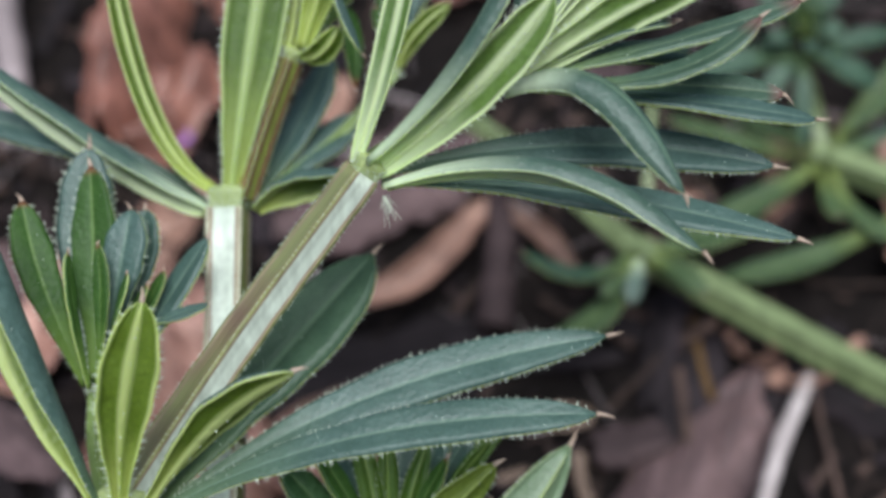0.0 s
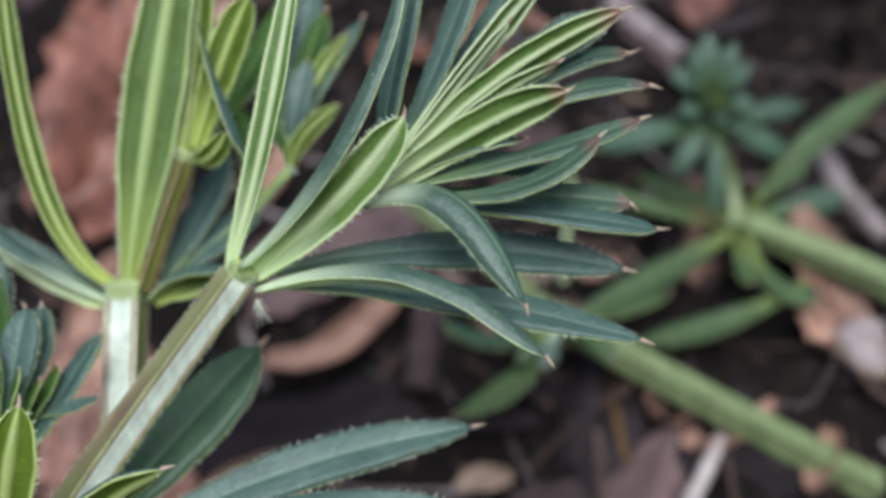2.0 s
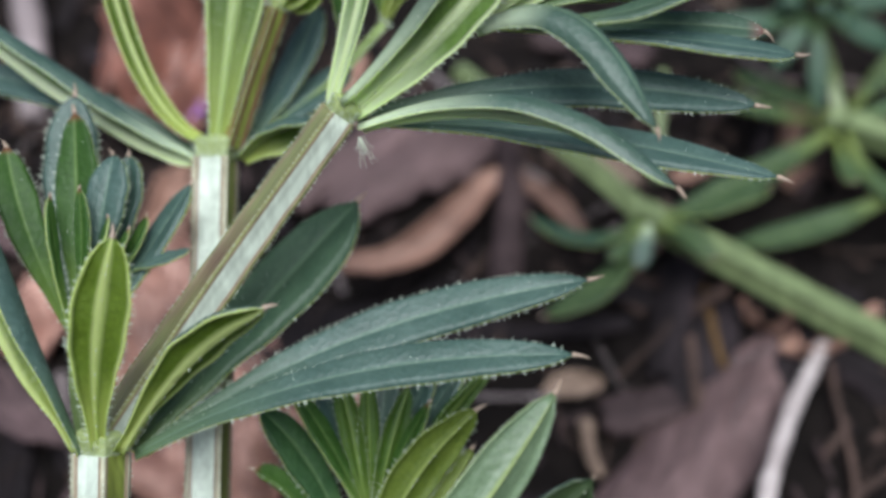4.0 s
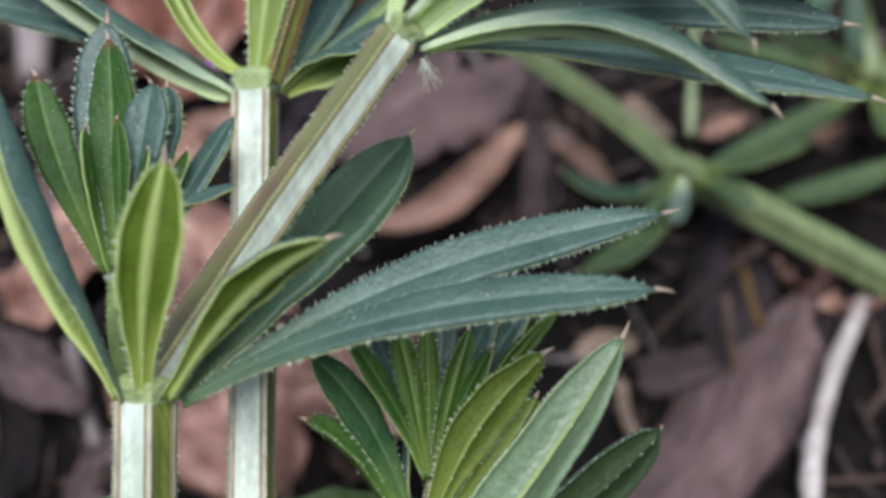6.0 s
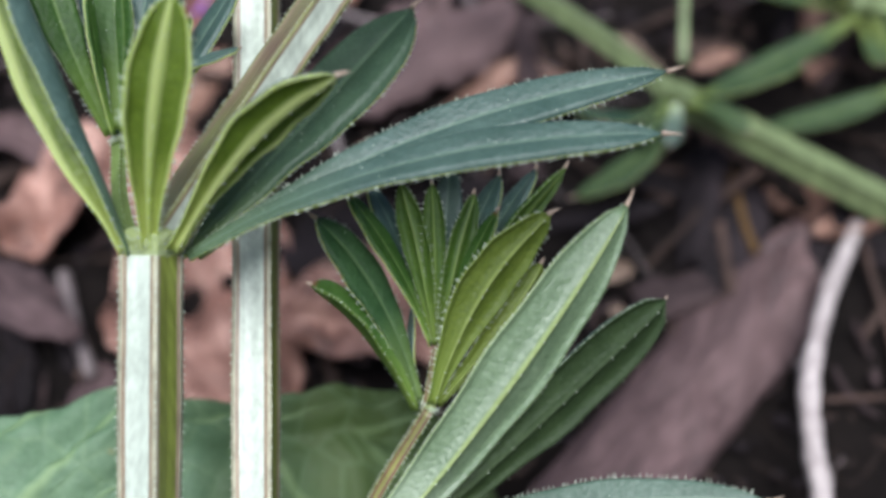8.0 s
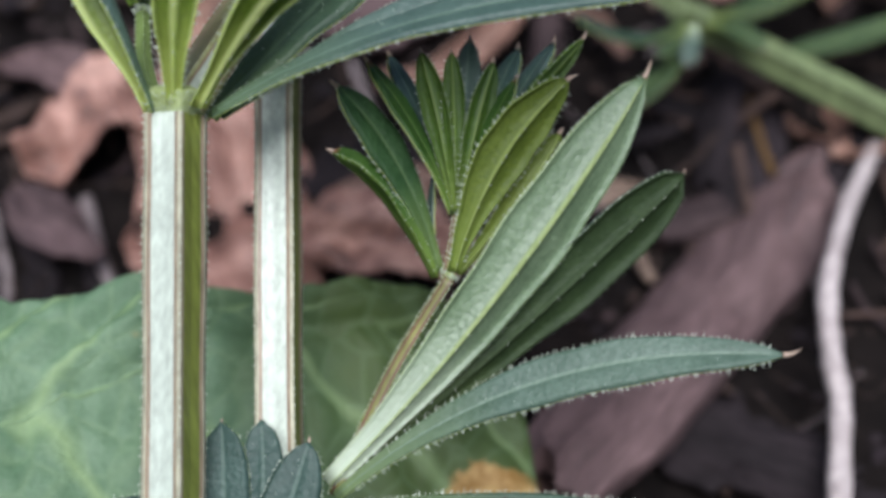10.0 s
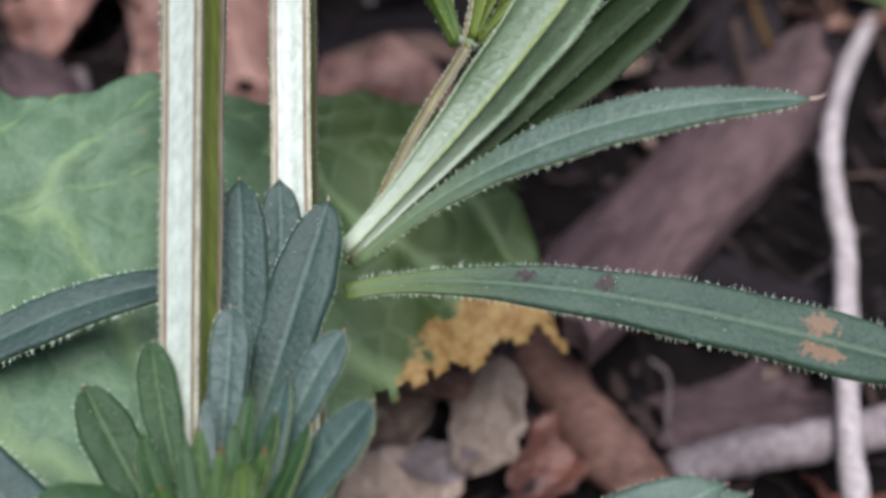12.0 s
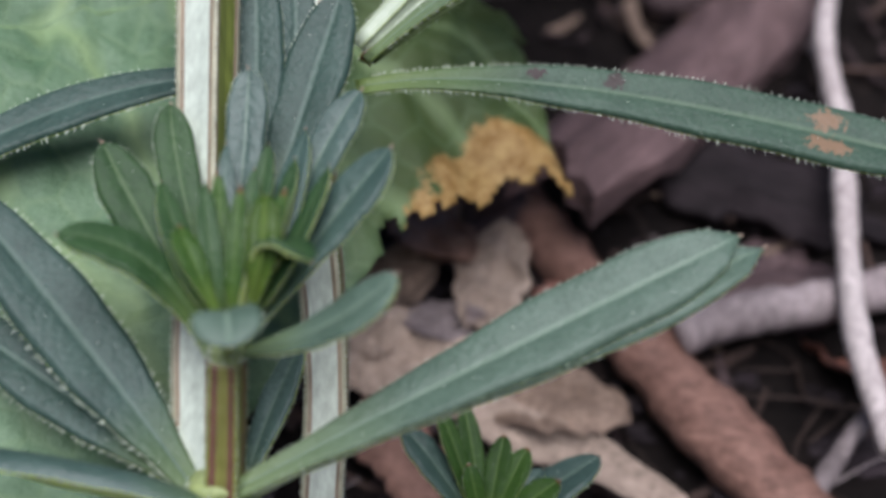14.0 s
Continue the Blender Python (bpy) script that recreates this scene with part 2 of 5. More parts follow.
# grey face colour is lightened to carry its white sheen
STEM_GREY_LIT = plain("greyish_lit_stem_face", (0.45, 0.50, 0.42), 0.34, 0.12, 0.75, 1200.0, 0.22, 0.00012, streak=0.3)
STEM_DULL = plain("dull_stem", (0.165, 0.21, 0.095), 0.45, 0.15, 0.5, 400.0, 0.3)
STEM_YOUNG = plain("young_stem", (0.20, 0.28, 0.08), 0.4, 0.2, 0.5, 500.0, 0.25)
NODE = foliage("stem_node", (0.36, 0.43, 0.17), (0.46, 0.52, 0.28), (0.36, 0.43, 0.18), (0.42, 0.485, 0.38), 0.3, 0.45, 0.45, dots=0.05)
BRISTLE = plain("bristle", (0.68, 0.74, 0.62), 0.4, 0.4, 0.4, 900.0, 0.2)
MUCRO = plain("bristle_tip", (0.46, 0.35, 0.27), 0.4, 0.3, 0.5, 900.0, 0.3)


# ---- building helpers ----
def V3(p):
    return np.array(p, float)


def unit(v):
    return v / max(np.linalg.norm(v), 1e-9)


def mesh_part(name, verts, faces, mats, parent=None, slots=None, uvs=None, smooth=True, label=""):
    """One mesh object from vertices in centimetres."""
    me = bpy.data.meshes.new(name)
    me.from_pydata((np.asarray(verts, float) * CM).tolist(), [], faces)
    for m in mats:
        me.materials.append(m)
    if slots is not None:
        me.polygons.foreach_set("material_index", np.asarray(slots, np.int32))
    if uvs is not None:
        layer = me.uv_layers.new(name="UVMap")
        loops = np.zeros(len(me.loops), np.int32)
        me.loops.foreach_get("vertex_index", loops)
        layer.data.foreach_set("uv", np.asarray(uvs, np.float32)[loops].ravel())
    me.polygons.foreach_set("use_smooth", [smooth] * len(me.polygons))
    me.update()
    ob = new(name, me)
    if parent is not None:
        ob.parent = parent
    return tagged(ob, label=label) if label else ob


def thing(name, label, category, group="", kind=""):
    return tagged(new(name), label, category, group, kind)


def spikes(places, ways, lengths, thick):
    """Tiny three-sided thorns."""
    verts, faces = [], []
    for p, w, l in zip(places, ways, lengths):
        w = unit(w)
        a = unit(np.cross(w, (0.31, 0.52, 0.79)))
        b = np.cross(w, a)
        k = len(verts)
        for i in range(3):
            c = i * 2.0944
            verts.append(p + thick * (math.cos(c) * a + math.sin(c) * b) - 0.3 * thick * w)
        verts.append(p + l * w)
        faces += [(k, k + 1, k + 3), (k + 1, k + 2, k + 3), (k + 2, k, k + 3)]
    return verts, faces


def bezier(b, m, t, u):
    c = 2 * m - (b + t) / 2
    return np.outer((1 - u) ** 2, b) + np.outer(2 * u * (1 - u), c) + np.outer(u**2, t)


SKINS = {
    "leaf": (TOP, UNDER),
    "young": (TOP_YOUNG, UNDER),
    "under": (TOP, UNDER),
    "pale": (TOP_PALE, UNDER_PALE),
    "worn": (TOP_WORN, UNDER),
    "silver_lit": (TOP, UNDER_SILVER_LIT),
    "shaded": (TOP, UNDER_SHADED),
    "far": (TOP_FAR, UNDER),
    "deep": (TOP_DEEP, UNDER),
    "soft": (TOP, UNDER_SOFT),
    "blue": (TOP_BLUE, UNDER),
    "dull": (TOP_DULL, UNDER),
    "dusk": (TOP_DUSK, UNDER),
    "skylit": (TOP_SKYLIT, UNDER),
    "bud": (TOP_YOUNG, UNDER_BUD),
    "olive": (TOP_YOUNG, UNDER_OLIVE),
}
BARE = set()
STEM_ENDS = []
rng = np.random.default_rng(7)


def leaf(plant, base, mid, tip, width, facing, kind="leaf", red=0.0, blunt=0, arch=0.0, peak=None):
    """A narrow cleavers leaf on a curved midrib; facing is where its upper side looks."""
    b, m, t, n = V3(base), V3(mid), V3(tip), V3(facing)
    rows, cols = 28, 23
    u = np.linspace(0, 1, rows)
    spine = bezier(b, m, t, u)
    length = np.linalg.norm(np.diff(spine, axis=0), axis=1).sum()
    tang = np.gradient(spine, axis=0)
    tang /= np.linalg.norm(tang, axis=1)[:, None]
    even = kind in ("pale", "under") and not blunt and peak is None
    peak = peak or (0.76 if blunt else (0.52 if even else 0.66))
    grow = np.clip(u / peak, 0, 1)
    shape = 0.27 + 0.73 * (grow * grow * (3 - 2 * grow)) if not blunt else 0.26 + 0.74 * (grow * grow * (3 - 2 * grow))
    if even:
        shape = 0.36 + 0.64 * np.sin(grow * math.pi / 2)
    fall = np.clip((u - peak) / (1 - peak), 0, 1)
    if blunt == 2:
        peak = 0.66
        fall = np.clip((u - peak) / (1 - peak), 0, 1)
        shape = 0.24 + 0.76 * np.sin(np.clip(u / peak, 0, 1) * math.pi / 2) ** 1.6
    shape *= np.maximum(1 - fall ** (2.4 if blunt == 1 else (3.2 if even else 2.1)), 0.0) ** (0.5 if blunt == 1 else 0.62)
    shape = np.maximum(shape, 0.03)
    wob = rng.uniform(0, 6.28, 4)
    turn = rng.normal(0, 0.08) * (u - 0.3)
    v = np.linspace(-1, 1, cols)
    v = np.sign(v) * np.abs(v) ** 0.85
    tops, bots, sides, ups = [], [], [], []
    for i in range(rows):
        s = unit(np.cross(tang[i], n))
        up = np.cross(s, tang[i])
        s, up = s * math.cos(turn[i]) + up * math.sin(turn[i]), up * math.cos(turn[i]) - s * math.sin(turn[i])
        sides.append(s)
        ups.append(up)
        w = width * shape[i]
        av = np.abs(v)
        h = w * (0.05 * av * (arch >= 0) + arch * np.abs(v) ** 1.7 + 0.012 * np.sin(math.pi * np.minimum(av * 1.1, 1)) - 0.10 * np.maximum(av - 0.78, 0) ** 2 / 0.05)
        h += width * 0.02 * np.sin(u[i] * 9 + wob[0] + v * 1.5) * av + width * 0.012 * np.sin(u[i] * 23 + wob[1]) * v
        x = v * w / 2 * (1 - 0.5 * min(abs(arch), 0.5) * av) * (1 - 0.06 * np.maximum(av - 0.8, 0) / 0.2) * (1 + 0.025 * np.sin(u[i] * 31 + wob[2]))
        thick = (0.018 + 0.010 * width) * (1 - 0.35 * av**2) * min(1, 0.4 + shape[i])
        rib = min(width, 0.42) * (0.16 * np.exp(-((v / 0.13) ** 2)) * (1 - 0.55 * u[i]) + 0.085 * np.exp(-(((av - 0.88) / 0.13) ** 2)) * min(1, 2 * shape[i])) * min(1, 0.3 + shape[i])
        h = h - 0.022 * w * np.exp(-((v / 0.08) ** 2))
        tops.append(spine[i] + np.outer(x, s) + np.outer(h, up))
        bots.append(spine[i] + np.outer(x, s) + np.outer(h - thick - rib * (av < 0.98), up))
    top, bot = np.array(tops).reshape(-1, 3), np.array(bots).reshape(-1, 3)
    k = rows * cols
    faces, slots = [], []
    for i in range(rows - 1):
        for j in range(cols - 1):
            a = i * cols + j
            faces.append((a, a + 1, a + cols + 1, a + cols))
            slots.append(0)
            faces.append((k + a, k + a + cols, k + a + cols + 1, k + a + 1))
            slots.append(1)
        a, z = i * cols, i * cols + cols - 1
        faces += [(a, a + cols, k + a + cols, k + a), (z, k + z, k + z + cols, z + cols)]
        slots += [1, 1]
    for j in range(cols - 1):
        z = (rows - 1) * cols + j
        faces += [(j, k + j, k + j + 1, j + 1), (z, z + 1, k + z + 1, k + z)]
        slots += [1, 0]
    uv = np.stack([np.repeat(u, cols), np.tile(v * 0.5 + 0.5, rows)], -1)
    skin = SKINS[kind]
    if red > 0.15:
        skin = (TOP_RED, UNDER_RED)
    ob = mesh_part("leaf", np.vstack([top, bot]), faces, skin, plant, slots, np.vstack([uv, uv]))
    # pale hooked end of the blade
    end, way, up = spine[-1], tang[-1], ups[-1]
    hook = 0.18 * (0.25 + 0.75 * min(1.0, length / 2.7) ** 2) * min(1, 0.4 + width) * (0.22 if blunt == 1 else (0.35 if blunt else 1))
    ring, hv, hf = 6, [], []
    bend = rng.normal(0, 0.6, 2)
    for i, f in enumerate((0, 0.25, 0.5, 0.75, 1.0)):
        c = end + way * hook * (f - 0.12) + (up * (0.1 + bend[0] * 0.35) + sides[-1] * bend[1] * 0.55) * hook * f * f
        r = (0.027 if not blunt else 0.014) * (1 - f) ** 0.7 * min(1, 0.45 + width) + 0.0015
        for q in range(ring):
            hv.append(c + r * (math.cos(q * 1.0472) * up + math.sin(q * 1.0472) * sides[-1]))
    for i in range(4):
        for q in range(ring):
            a, c = i * ring + q, i * ring + (q + 1) % ring
            hf.append((a, c, c + ring, a + ring))
    hf.append(tuple(range(ring)))
    mesh_part("bristle_tip", hv, hf, [MUCRO], ob, label="pale hooked tip")
    if plant.name in BARE:
        return ob
    # bristles along the margins and over both sides
    places, ways, lens = [], [], []
    step = 0.048
    for f in np.arange(0.05, 0.985, step / length):
        f += rng.normal(0, 0.3) * step / length
        r = min(max(f, 0), 0.999) * (rows - 1)
        i, q = int(r), r - int(r)
        for e, sg in ((0, -1), (cols - 1, 1)):
            p = (tops[i][e] * (1 - q) + tops[i + 1][e] * q + bots[i][e] * (1 - q) + bots[i + 1][e] * q) / 2
            places.append(p)
            ways.append(sg * sides[i] * 0.9 + tang[i] * rng.uniform(-0.05, 0.5) + ups[i] * rng.uniform(-0.25, 0.3))
            lens.append(rng.uniform(0.026, 0.066) * (0.55 if blunt or kind == "silver_lit" else 1.0) * min(1.0, 0.15 + 1.7 * width))
        if width > 0.43 and rng.random() < 0.3:
            places.append(bots[i][cols // 2])
            ways.append(-ups[i] - tang[i] * 0.3 + sides[i] * rng.normal(0, 0.4))
            lens.append(rng.uniform(0.014, 0.03))
    for _ in range(int(9 * length * width / 1.5)):
        i, j = rng.integers(3, rows - 2), rng.integers(1, cols - 1)
        q = rng.random()
        places.append(tops[i][j] * q + tops[i + 1][j] * (1 - q))
        ways.append(ups[i] + tang[i] * rng.uniform(0.2, 0.9) + sides[i] * rng.normal(0, 0.3))
        lens.append(rng.uniform(0.008, 0.018))
    sv, sf = spikes(places, ways, lens, 0.0080 * min(1.0, 0.25 + 1.4 * width))
    tagged(mesh_part("bristle_fringe", sv, sf, [BRISTLE], ob, smooth=False, label="fringe of tiny pale bristles"), kind="stuff")
    return ob


def path_through(points, count):
    """A smooth line through a few points."""
    p = [V3(q) for q in points]
    p = [2 * p[0] - p[1]] + p + [2 * p[-1] - p[-2]]
    out = []
    for i in range(1, len(p) - 2):
        for u in np.linspace(0, 1, count, endpoint=False):
            a, b, c, d = p[i - 1 : i + 3]
            out.append(0.5 * (2 * b + (c - a) * u + (2 * a - 5 * b + 4 * c - d) * u * u + (3 * b - a - 3 * c + d) * u**3))
    out.append(p[-2])
    return np.array(out)


def stem(plant, points, wide, narrow=None, twist=0.0, tint=""):
    """A four-ridged stem with hollowed faces and down-turned prickles on its ridges."""
    line = path_through(points, 16)
    narrow = wide if narrow is None else narrow
    tang = np.gradient(line, axis=0)
    tang /= np.linalg.norm(tang, axis=1)[:, None]
    ring = 64
    th = np.arange(ring) * 2 * math.pi / ring
    off = (th + math.pi / 4) % (math.pi / 2) - math.pi / 4
    edge = np.minimum(np.abs(th % (math.pi / 2) - math.pi / 4), 9)
    prof = 0.74 / np.cos(off) - 0.06 * np.cos(off * 2) ** 2 - 0.03 * np.exp(-(((edge - 0.24) / 0.08) ** 2)) + 0.05 * np.exp(-((edge / 0.1) ** 2))
    verts, faces, slots, frames = [], [], [], []
    for i, (c, t) in enumerate(zip(line, tang)):
        s = unit(np.cross(t, (0.05, 1.0, 0.0)))
        f = np.cross(s, t)
        a = radians(twist) + 0.10 * i / len(line)
        s, f = s * math.cos(a) + f * math.sin(a), f * math.cos(a) - s * math.sin(a)
        w = wide + (narrow - wide) * i / (len(line) - 1)
        w *= 1 + 0.02 * math.sin(i * 1.3)
        frames.append((s, f, w))
        for q in range(ring):
            verts.append(c + w / 2 * prof[q] * (math.cos(th[q]) * s + math.sin(th[q]) * f))
    for i in (0, -1):
        STEM_ENDS.append((line[i], tang[i], *frames[i], prof))
    ridge_mat = {"young": STEM_YOUNG, "red": STEM_OLIVE_SHADE, "dull": STEM_DULL, "purple": STEM_OLIVE}.get(tint, STEM_RIDGE)
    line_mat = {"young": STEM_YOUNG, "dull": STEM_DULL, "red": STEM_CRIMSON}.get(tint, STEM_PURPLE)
    face_mat = {"young": STEM_YOUNG, "red": STEM_RED, "purple": STEM_GREY_LIT, "dull": STEM_DULL}.get(tint, STEM_FACE_LIT)
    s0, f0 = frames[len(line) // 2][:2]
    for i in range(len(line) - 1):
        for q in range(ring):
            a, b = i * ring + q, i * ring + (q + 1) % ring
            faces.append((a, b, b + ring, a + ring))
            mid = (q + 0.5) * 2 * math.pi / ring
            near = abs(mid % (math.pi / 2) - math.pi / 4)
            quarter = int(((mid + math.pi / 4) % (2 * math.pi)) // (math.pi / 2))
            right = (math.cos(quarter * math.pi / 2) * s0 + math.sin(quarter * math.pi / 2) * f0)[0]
            # faces turned sideways take the darker colour, as painted shade
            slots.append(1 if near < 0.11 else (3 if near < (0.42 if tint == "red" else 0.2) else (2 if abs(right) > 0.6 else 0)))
    faces += [tuple(range(ring))[::-1], tuple((len(line) - 1) * ring + q for q in range(ring))]
    slots += [0, 0]
    ob = mesh_part("stem", verts, faces, [face_mat, ridge_mat, {"young": STEM_YOUNG, "dull": STEM_DULL, "purple": STEM_BROWN}.get(tint, STEM_OLIVE_SHADE), line_mat], plant, slots)
    if plant.name in BARE:
        return ob
    places, ways, lens = [], [], []
    length = np.linalg.norm(np.diff(line, axis=0), axis=1).sum()
    for k in range(4):
        q = int(round((k + 0.5) * ring / 4)) % ring
        for g in np.arange(0.0, 1.0, 0.055 / length):
            r = min(max(g + rng.normal(0, 0.2) * 0.055 / length, 0), 0.999) * (len(line) - 1)
            i, z = int(r), r - int(r)
            p = V3(verts[i * ring + q]) * (1 - z) + V3(verts[(i + 1) * ring + q]) * z
            places.append(p)
            ways.append(unit(p - (line[i] * (1 - z) + line[i + 1] * z)) - 0.55 * tang[i])
            lens.append(rng.uniform(0.015, 0.034))
    sv, sf = spikes(places, ways, lens, 0.008)
    tagged(mesh_part("prickle_fringe", sv, sf, [BRISTLE], ob, smooth=False, label="rows of tiny down-turned prickles"), kind="stuff")
    return ob


def node(plant, place, radius):
    """The joint where leaves ring the stem: the square stem swells a little, then closes."""
    c = V3(place)
    near = min(STEM_ENDS, key=lambda e: np.linalg.norm(e[0] - c))
    if np.linalg.norm(near[0] - c) < 0.6:
        end, up, s, f, w, prof = near
        c = 0.3 * c + 0.7 * end
    else:
        up, s, f, w, prof = V3((0, 0, 1)), V3((1, 0, 0)), V3((0, 1, 0)), radius * 1.6, STEM_ENDS[0][5]
    if up[2] < 0:
        up = -up
    rings, seg, verts, faces, uvs = 12, len(prof), [], [], []
    wide = max(w * 0.99, radius * 1.1)
    for i in range(rings):
        h = i / (rings - 1)
        rise = (h - 0.26) * 0.72 * wide
        swell = 0.86 + 0.28 * min(1, h / 0.7) ** 1.5 if h < 0.74 else 1.14 * math.sqrt(max(0.02, 1 - ((h - 0.74) / 0.27) ** 2))
        square = 1 - 0.75 * min(1, h * 1.6)
        for q in range(seg):
            th = 2 * math.pi * q / seg
            r = wide / 2 * swell * (prof[q] * square + 0.86 * (1 - square))
            verts.append(c + up * rise + r * (math.cos(th) * s + math.sin(th) * f))
            uvs.append((h, 0.27))
    for i in range(rings - 1):
        for q in range(seg):
            a, b = i * seg + q, i * seg + (q + 1) % seg
            faces.append((a, b, b + seg, a + seg))
    faces += [tuple(range(seg))[::-1], tuple((rings - 1) * seg + q for q in range(seg))]
    ob = mesh_part("stem_joint", verts, faces, [STEM_DULL if plant.name in BARE else NODE], plant, uvs=uvs)
    if plant.name in BARE:
        return ob
    picks = rng.integers(seg * 4, len(verts) - seg * 3, 170)
    places = [V3(verts[k]) for k in picks]
    ways = [unit(p - c) + V3((0, 0, rng.uniform(-0.9, 0.2))) for p in places]
    sv, sf = spikes(places, ways, [rng.uniform(0.02, 0.075) for _ in places], 0.0045)
    tagged(mesh_part("hair_tuft", sv, sf, [BRISTLE], ob, smooth=False, label="short white hairs"), kind="stuff")
    return ob


# ---- ground ----
def ground_height(x, y):
    """A low bank of soil that rises behind the plants, in centimetres."""
    s = 0.3 + 0.62 * (y - 11)
    low, high = -2.6, 11.0
    s = low + math.log1p(math.exp(min((s - low) / 0.8, 60))) * 0.8
    s = high - math.log1p(math.exp(min((high - s) / 1.5, 60))) * 1.5
    near = math.exp(-((x * x + (y - 14) ** 2) / 1800))
    return s + near * (0.7 * noise.noise((x / 3.1, y / 3.1, 2)) + 0.35 * noise.noise((x / 0.9, y / 0.9, 5)) + 0.1 * noise.noise((x / 0.35, y / 0.35, 9)))


SOIL = rough_stuff("dark_soil", [(0.25, (0.003, 0.0026, 0.0026)), (0.75, (0.012, 0.0095, 0.009))], 160.0, 9.0, 0.95, 0.0012, clear=0.1)
BARK = rough_stuff("reddish_bark", [(0.25, (0.026, 0.018, 0.020)), (0.75, (0.105, 0.072, 0.077))], 130.0, 8.0, 0.8, 0.0009, (0.22, 1, 1), 0.4)
BARK_DARK = rough_stuff("dark_bark", [(0.25, (0.005, 0.0042, 0.005)), (0.75, (0.028, 0.022, 0.026))], 130.0, 8.0, 0.8, 0.0009, (0.22, 1, 1), 0.4, 0.15)
DRY_LEAF = rough_stuff("dry_leaf", [(0.25, (0.09, 0.048, 0.037)), (0.75, (0.33, 0.195, 0.148))], 110.0, 10.0, 0.55, 0.0004, (1, 1, 1), 0.3, 0.45)
RED_LEAF = rough_stuff("red_brown_leaf", [(0.3, (0.055, 0.022, 0.016)), (0.7, (0.26, 0.115, 0.085))], 150.0, 7.0, 0.36, 0.0007, (1, 1, 1), 0.3, 0.6)
TAN_LEAF = rough_stuff("tan_litter", [(0.25, (0.12, 0.085, 0.066)), (0.75, (0.33, 0.25, 0.20))], 140.0, 8.0, 0.8, 0.0006, (1, 1, 1), 0.3)
TWIG = rough_stuff("grey_twig", [(0.25, (0.11, 0.092, 0.097)), (0.75, (0.28, 0.243, 0.252))], 150.0, 6.0, 0.75, 0.0005, (1, 1, 0.3), 0.25)
PALE_STEM = rough_stuff("pale_dead_stem", [(0.25, (0.26, 0.225, 0.225)), (0.75, (0.58, 0.53, 0.53))], 150.0, 6.0, 0.7, 0.0004, (1, 1, 0.3), 0.15)
TWIG_BROWN = rough_stuff("brown_twig", [(0.25, (0.018, 0.012, 0.011)), (0.75, (0.085, 0.057, 0.048))], 150.0, 6.0, 0.8, 0.0005, (1, 1, 0.3), 0.5)
PALE_LEAF = rough_stuff("pale_leaf", [(0.25, (0.24, 0.188, 0.155)), (0.75, (0.46, 0.375, 0.315))], 140.0, 8.0, 0.75, 0.0006, (1, 1, 1), 0.2)
PLUM_BARK = rough_stuff("plum_bark", [(0.25, (0.064, 0.039, 0.041)), (0.75, (0.176, 0.114, 0.116))], 130.0, 8.0, 0.7, 0.0014, (0.16, 1, 1), 0.1, 0.4)
RED_BARK = rough_stuff("red_bark", [(0.25, (0.10, 0.052, 0.040)), (0.75, (0.31, 0.180, 0.145))], 110.0, 8.0, 0.7, 0.0006, (0.5, 1, 1), 0.15)
SALMON_LEAF = rough_stuff("salmon_leaf", [(0.3, (0.055, 0.028, 0.024)), (0.48, (0.25, 0.132, 0.105)), (0.68, (0.52, 0.318, 0.262))], 120.0, 7.0, 0.42, 0.0012, (1, 1, 1), 0.12, 0.5)
OCHRE = rough_stuff("ochre_stalk", [(0.25, (0.10, 0.055, 0.016)), (0.75, (0.22, 0.13, 0.045))], 200.0, 6.0, 0.7, 0.0004)
PETAL = rough_stuff("purple_petal", [(0.25, (0.16, 0.07, 0.26)), (0.75, (0.30, 0.15, 0.45))], 300.0, 6.0, 0.5, 0.0002)

k = np.arange(-110, 111)
grade = np.sinh(k / 110 * 7.6) / np.sinh(7.6) * 30000
grade = np.sign(k) * (np.abs(k) * 0.36 + np.abs(grade))
gx, gy = grade, grade + 12
gv = [(x, y, ground_height(x, y)) for y in gy for x in gx]
n = len(gx)
gf = [(j * n + i, j * n + i + 1, (j + 1) * n + i + 1, (j + 1) * n + i) for j in range(n - 1) for i in range(n - 1)]
tagged(mesh_part("ground", gv, gf, [SOIL]), "dark crumbly soil bank under dead plant litter", "ground", kind="structure")


def lay(ob, x, y, height=0.0, spin=0.0, tilt=0.0, lean=0.0):
    """Set a piece of litter on the slope."""
    z = ground_height(x, y)
    slope = math.degrees(math.atan2(ground_height(x, y + 0.8) - ground_height(x, y - 0.8), 1.6))
    ob.matrix_world = pose(x * CM, y * CM, (z + height) * CM, slope, 0, 0) @ pose(0, 0, 0, tilt, lean, spin)
    return ob


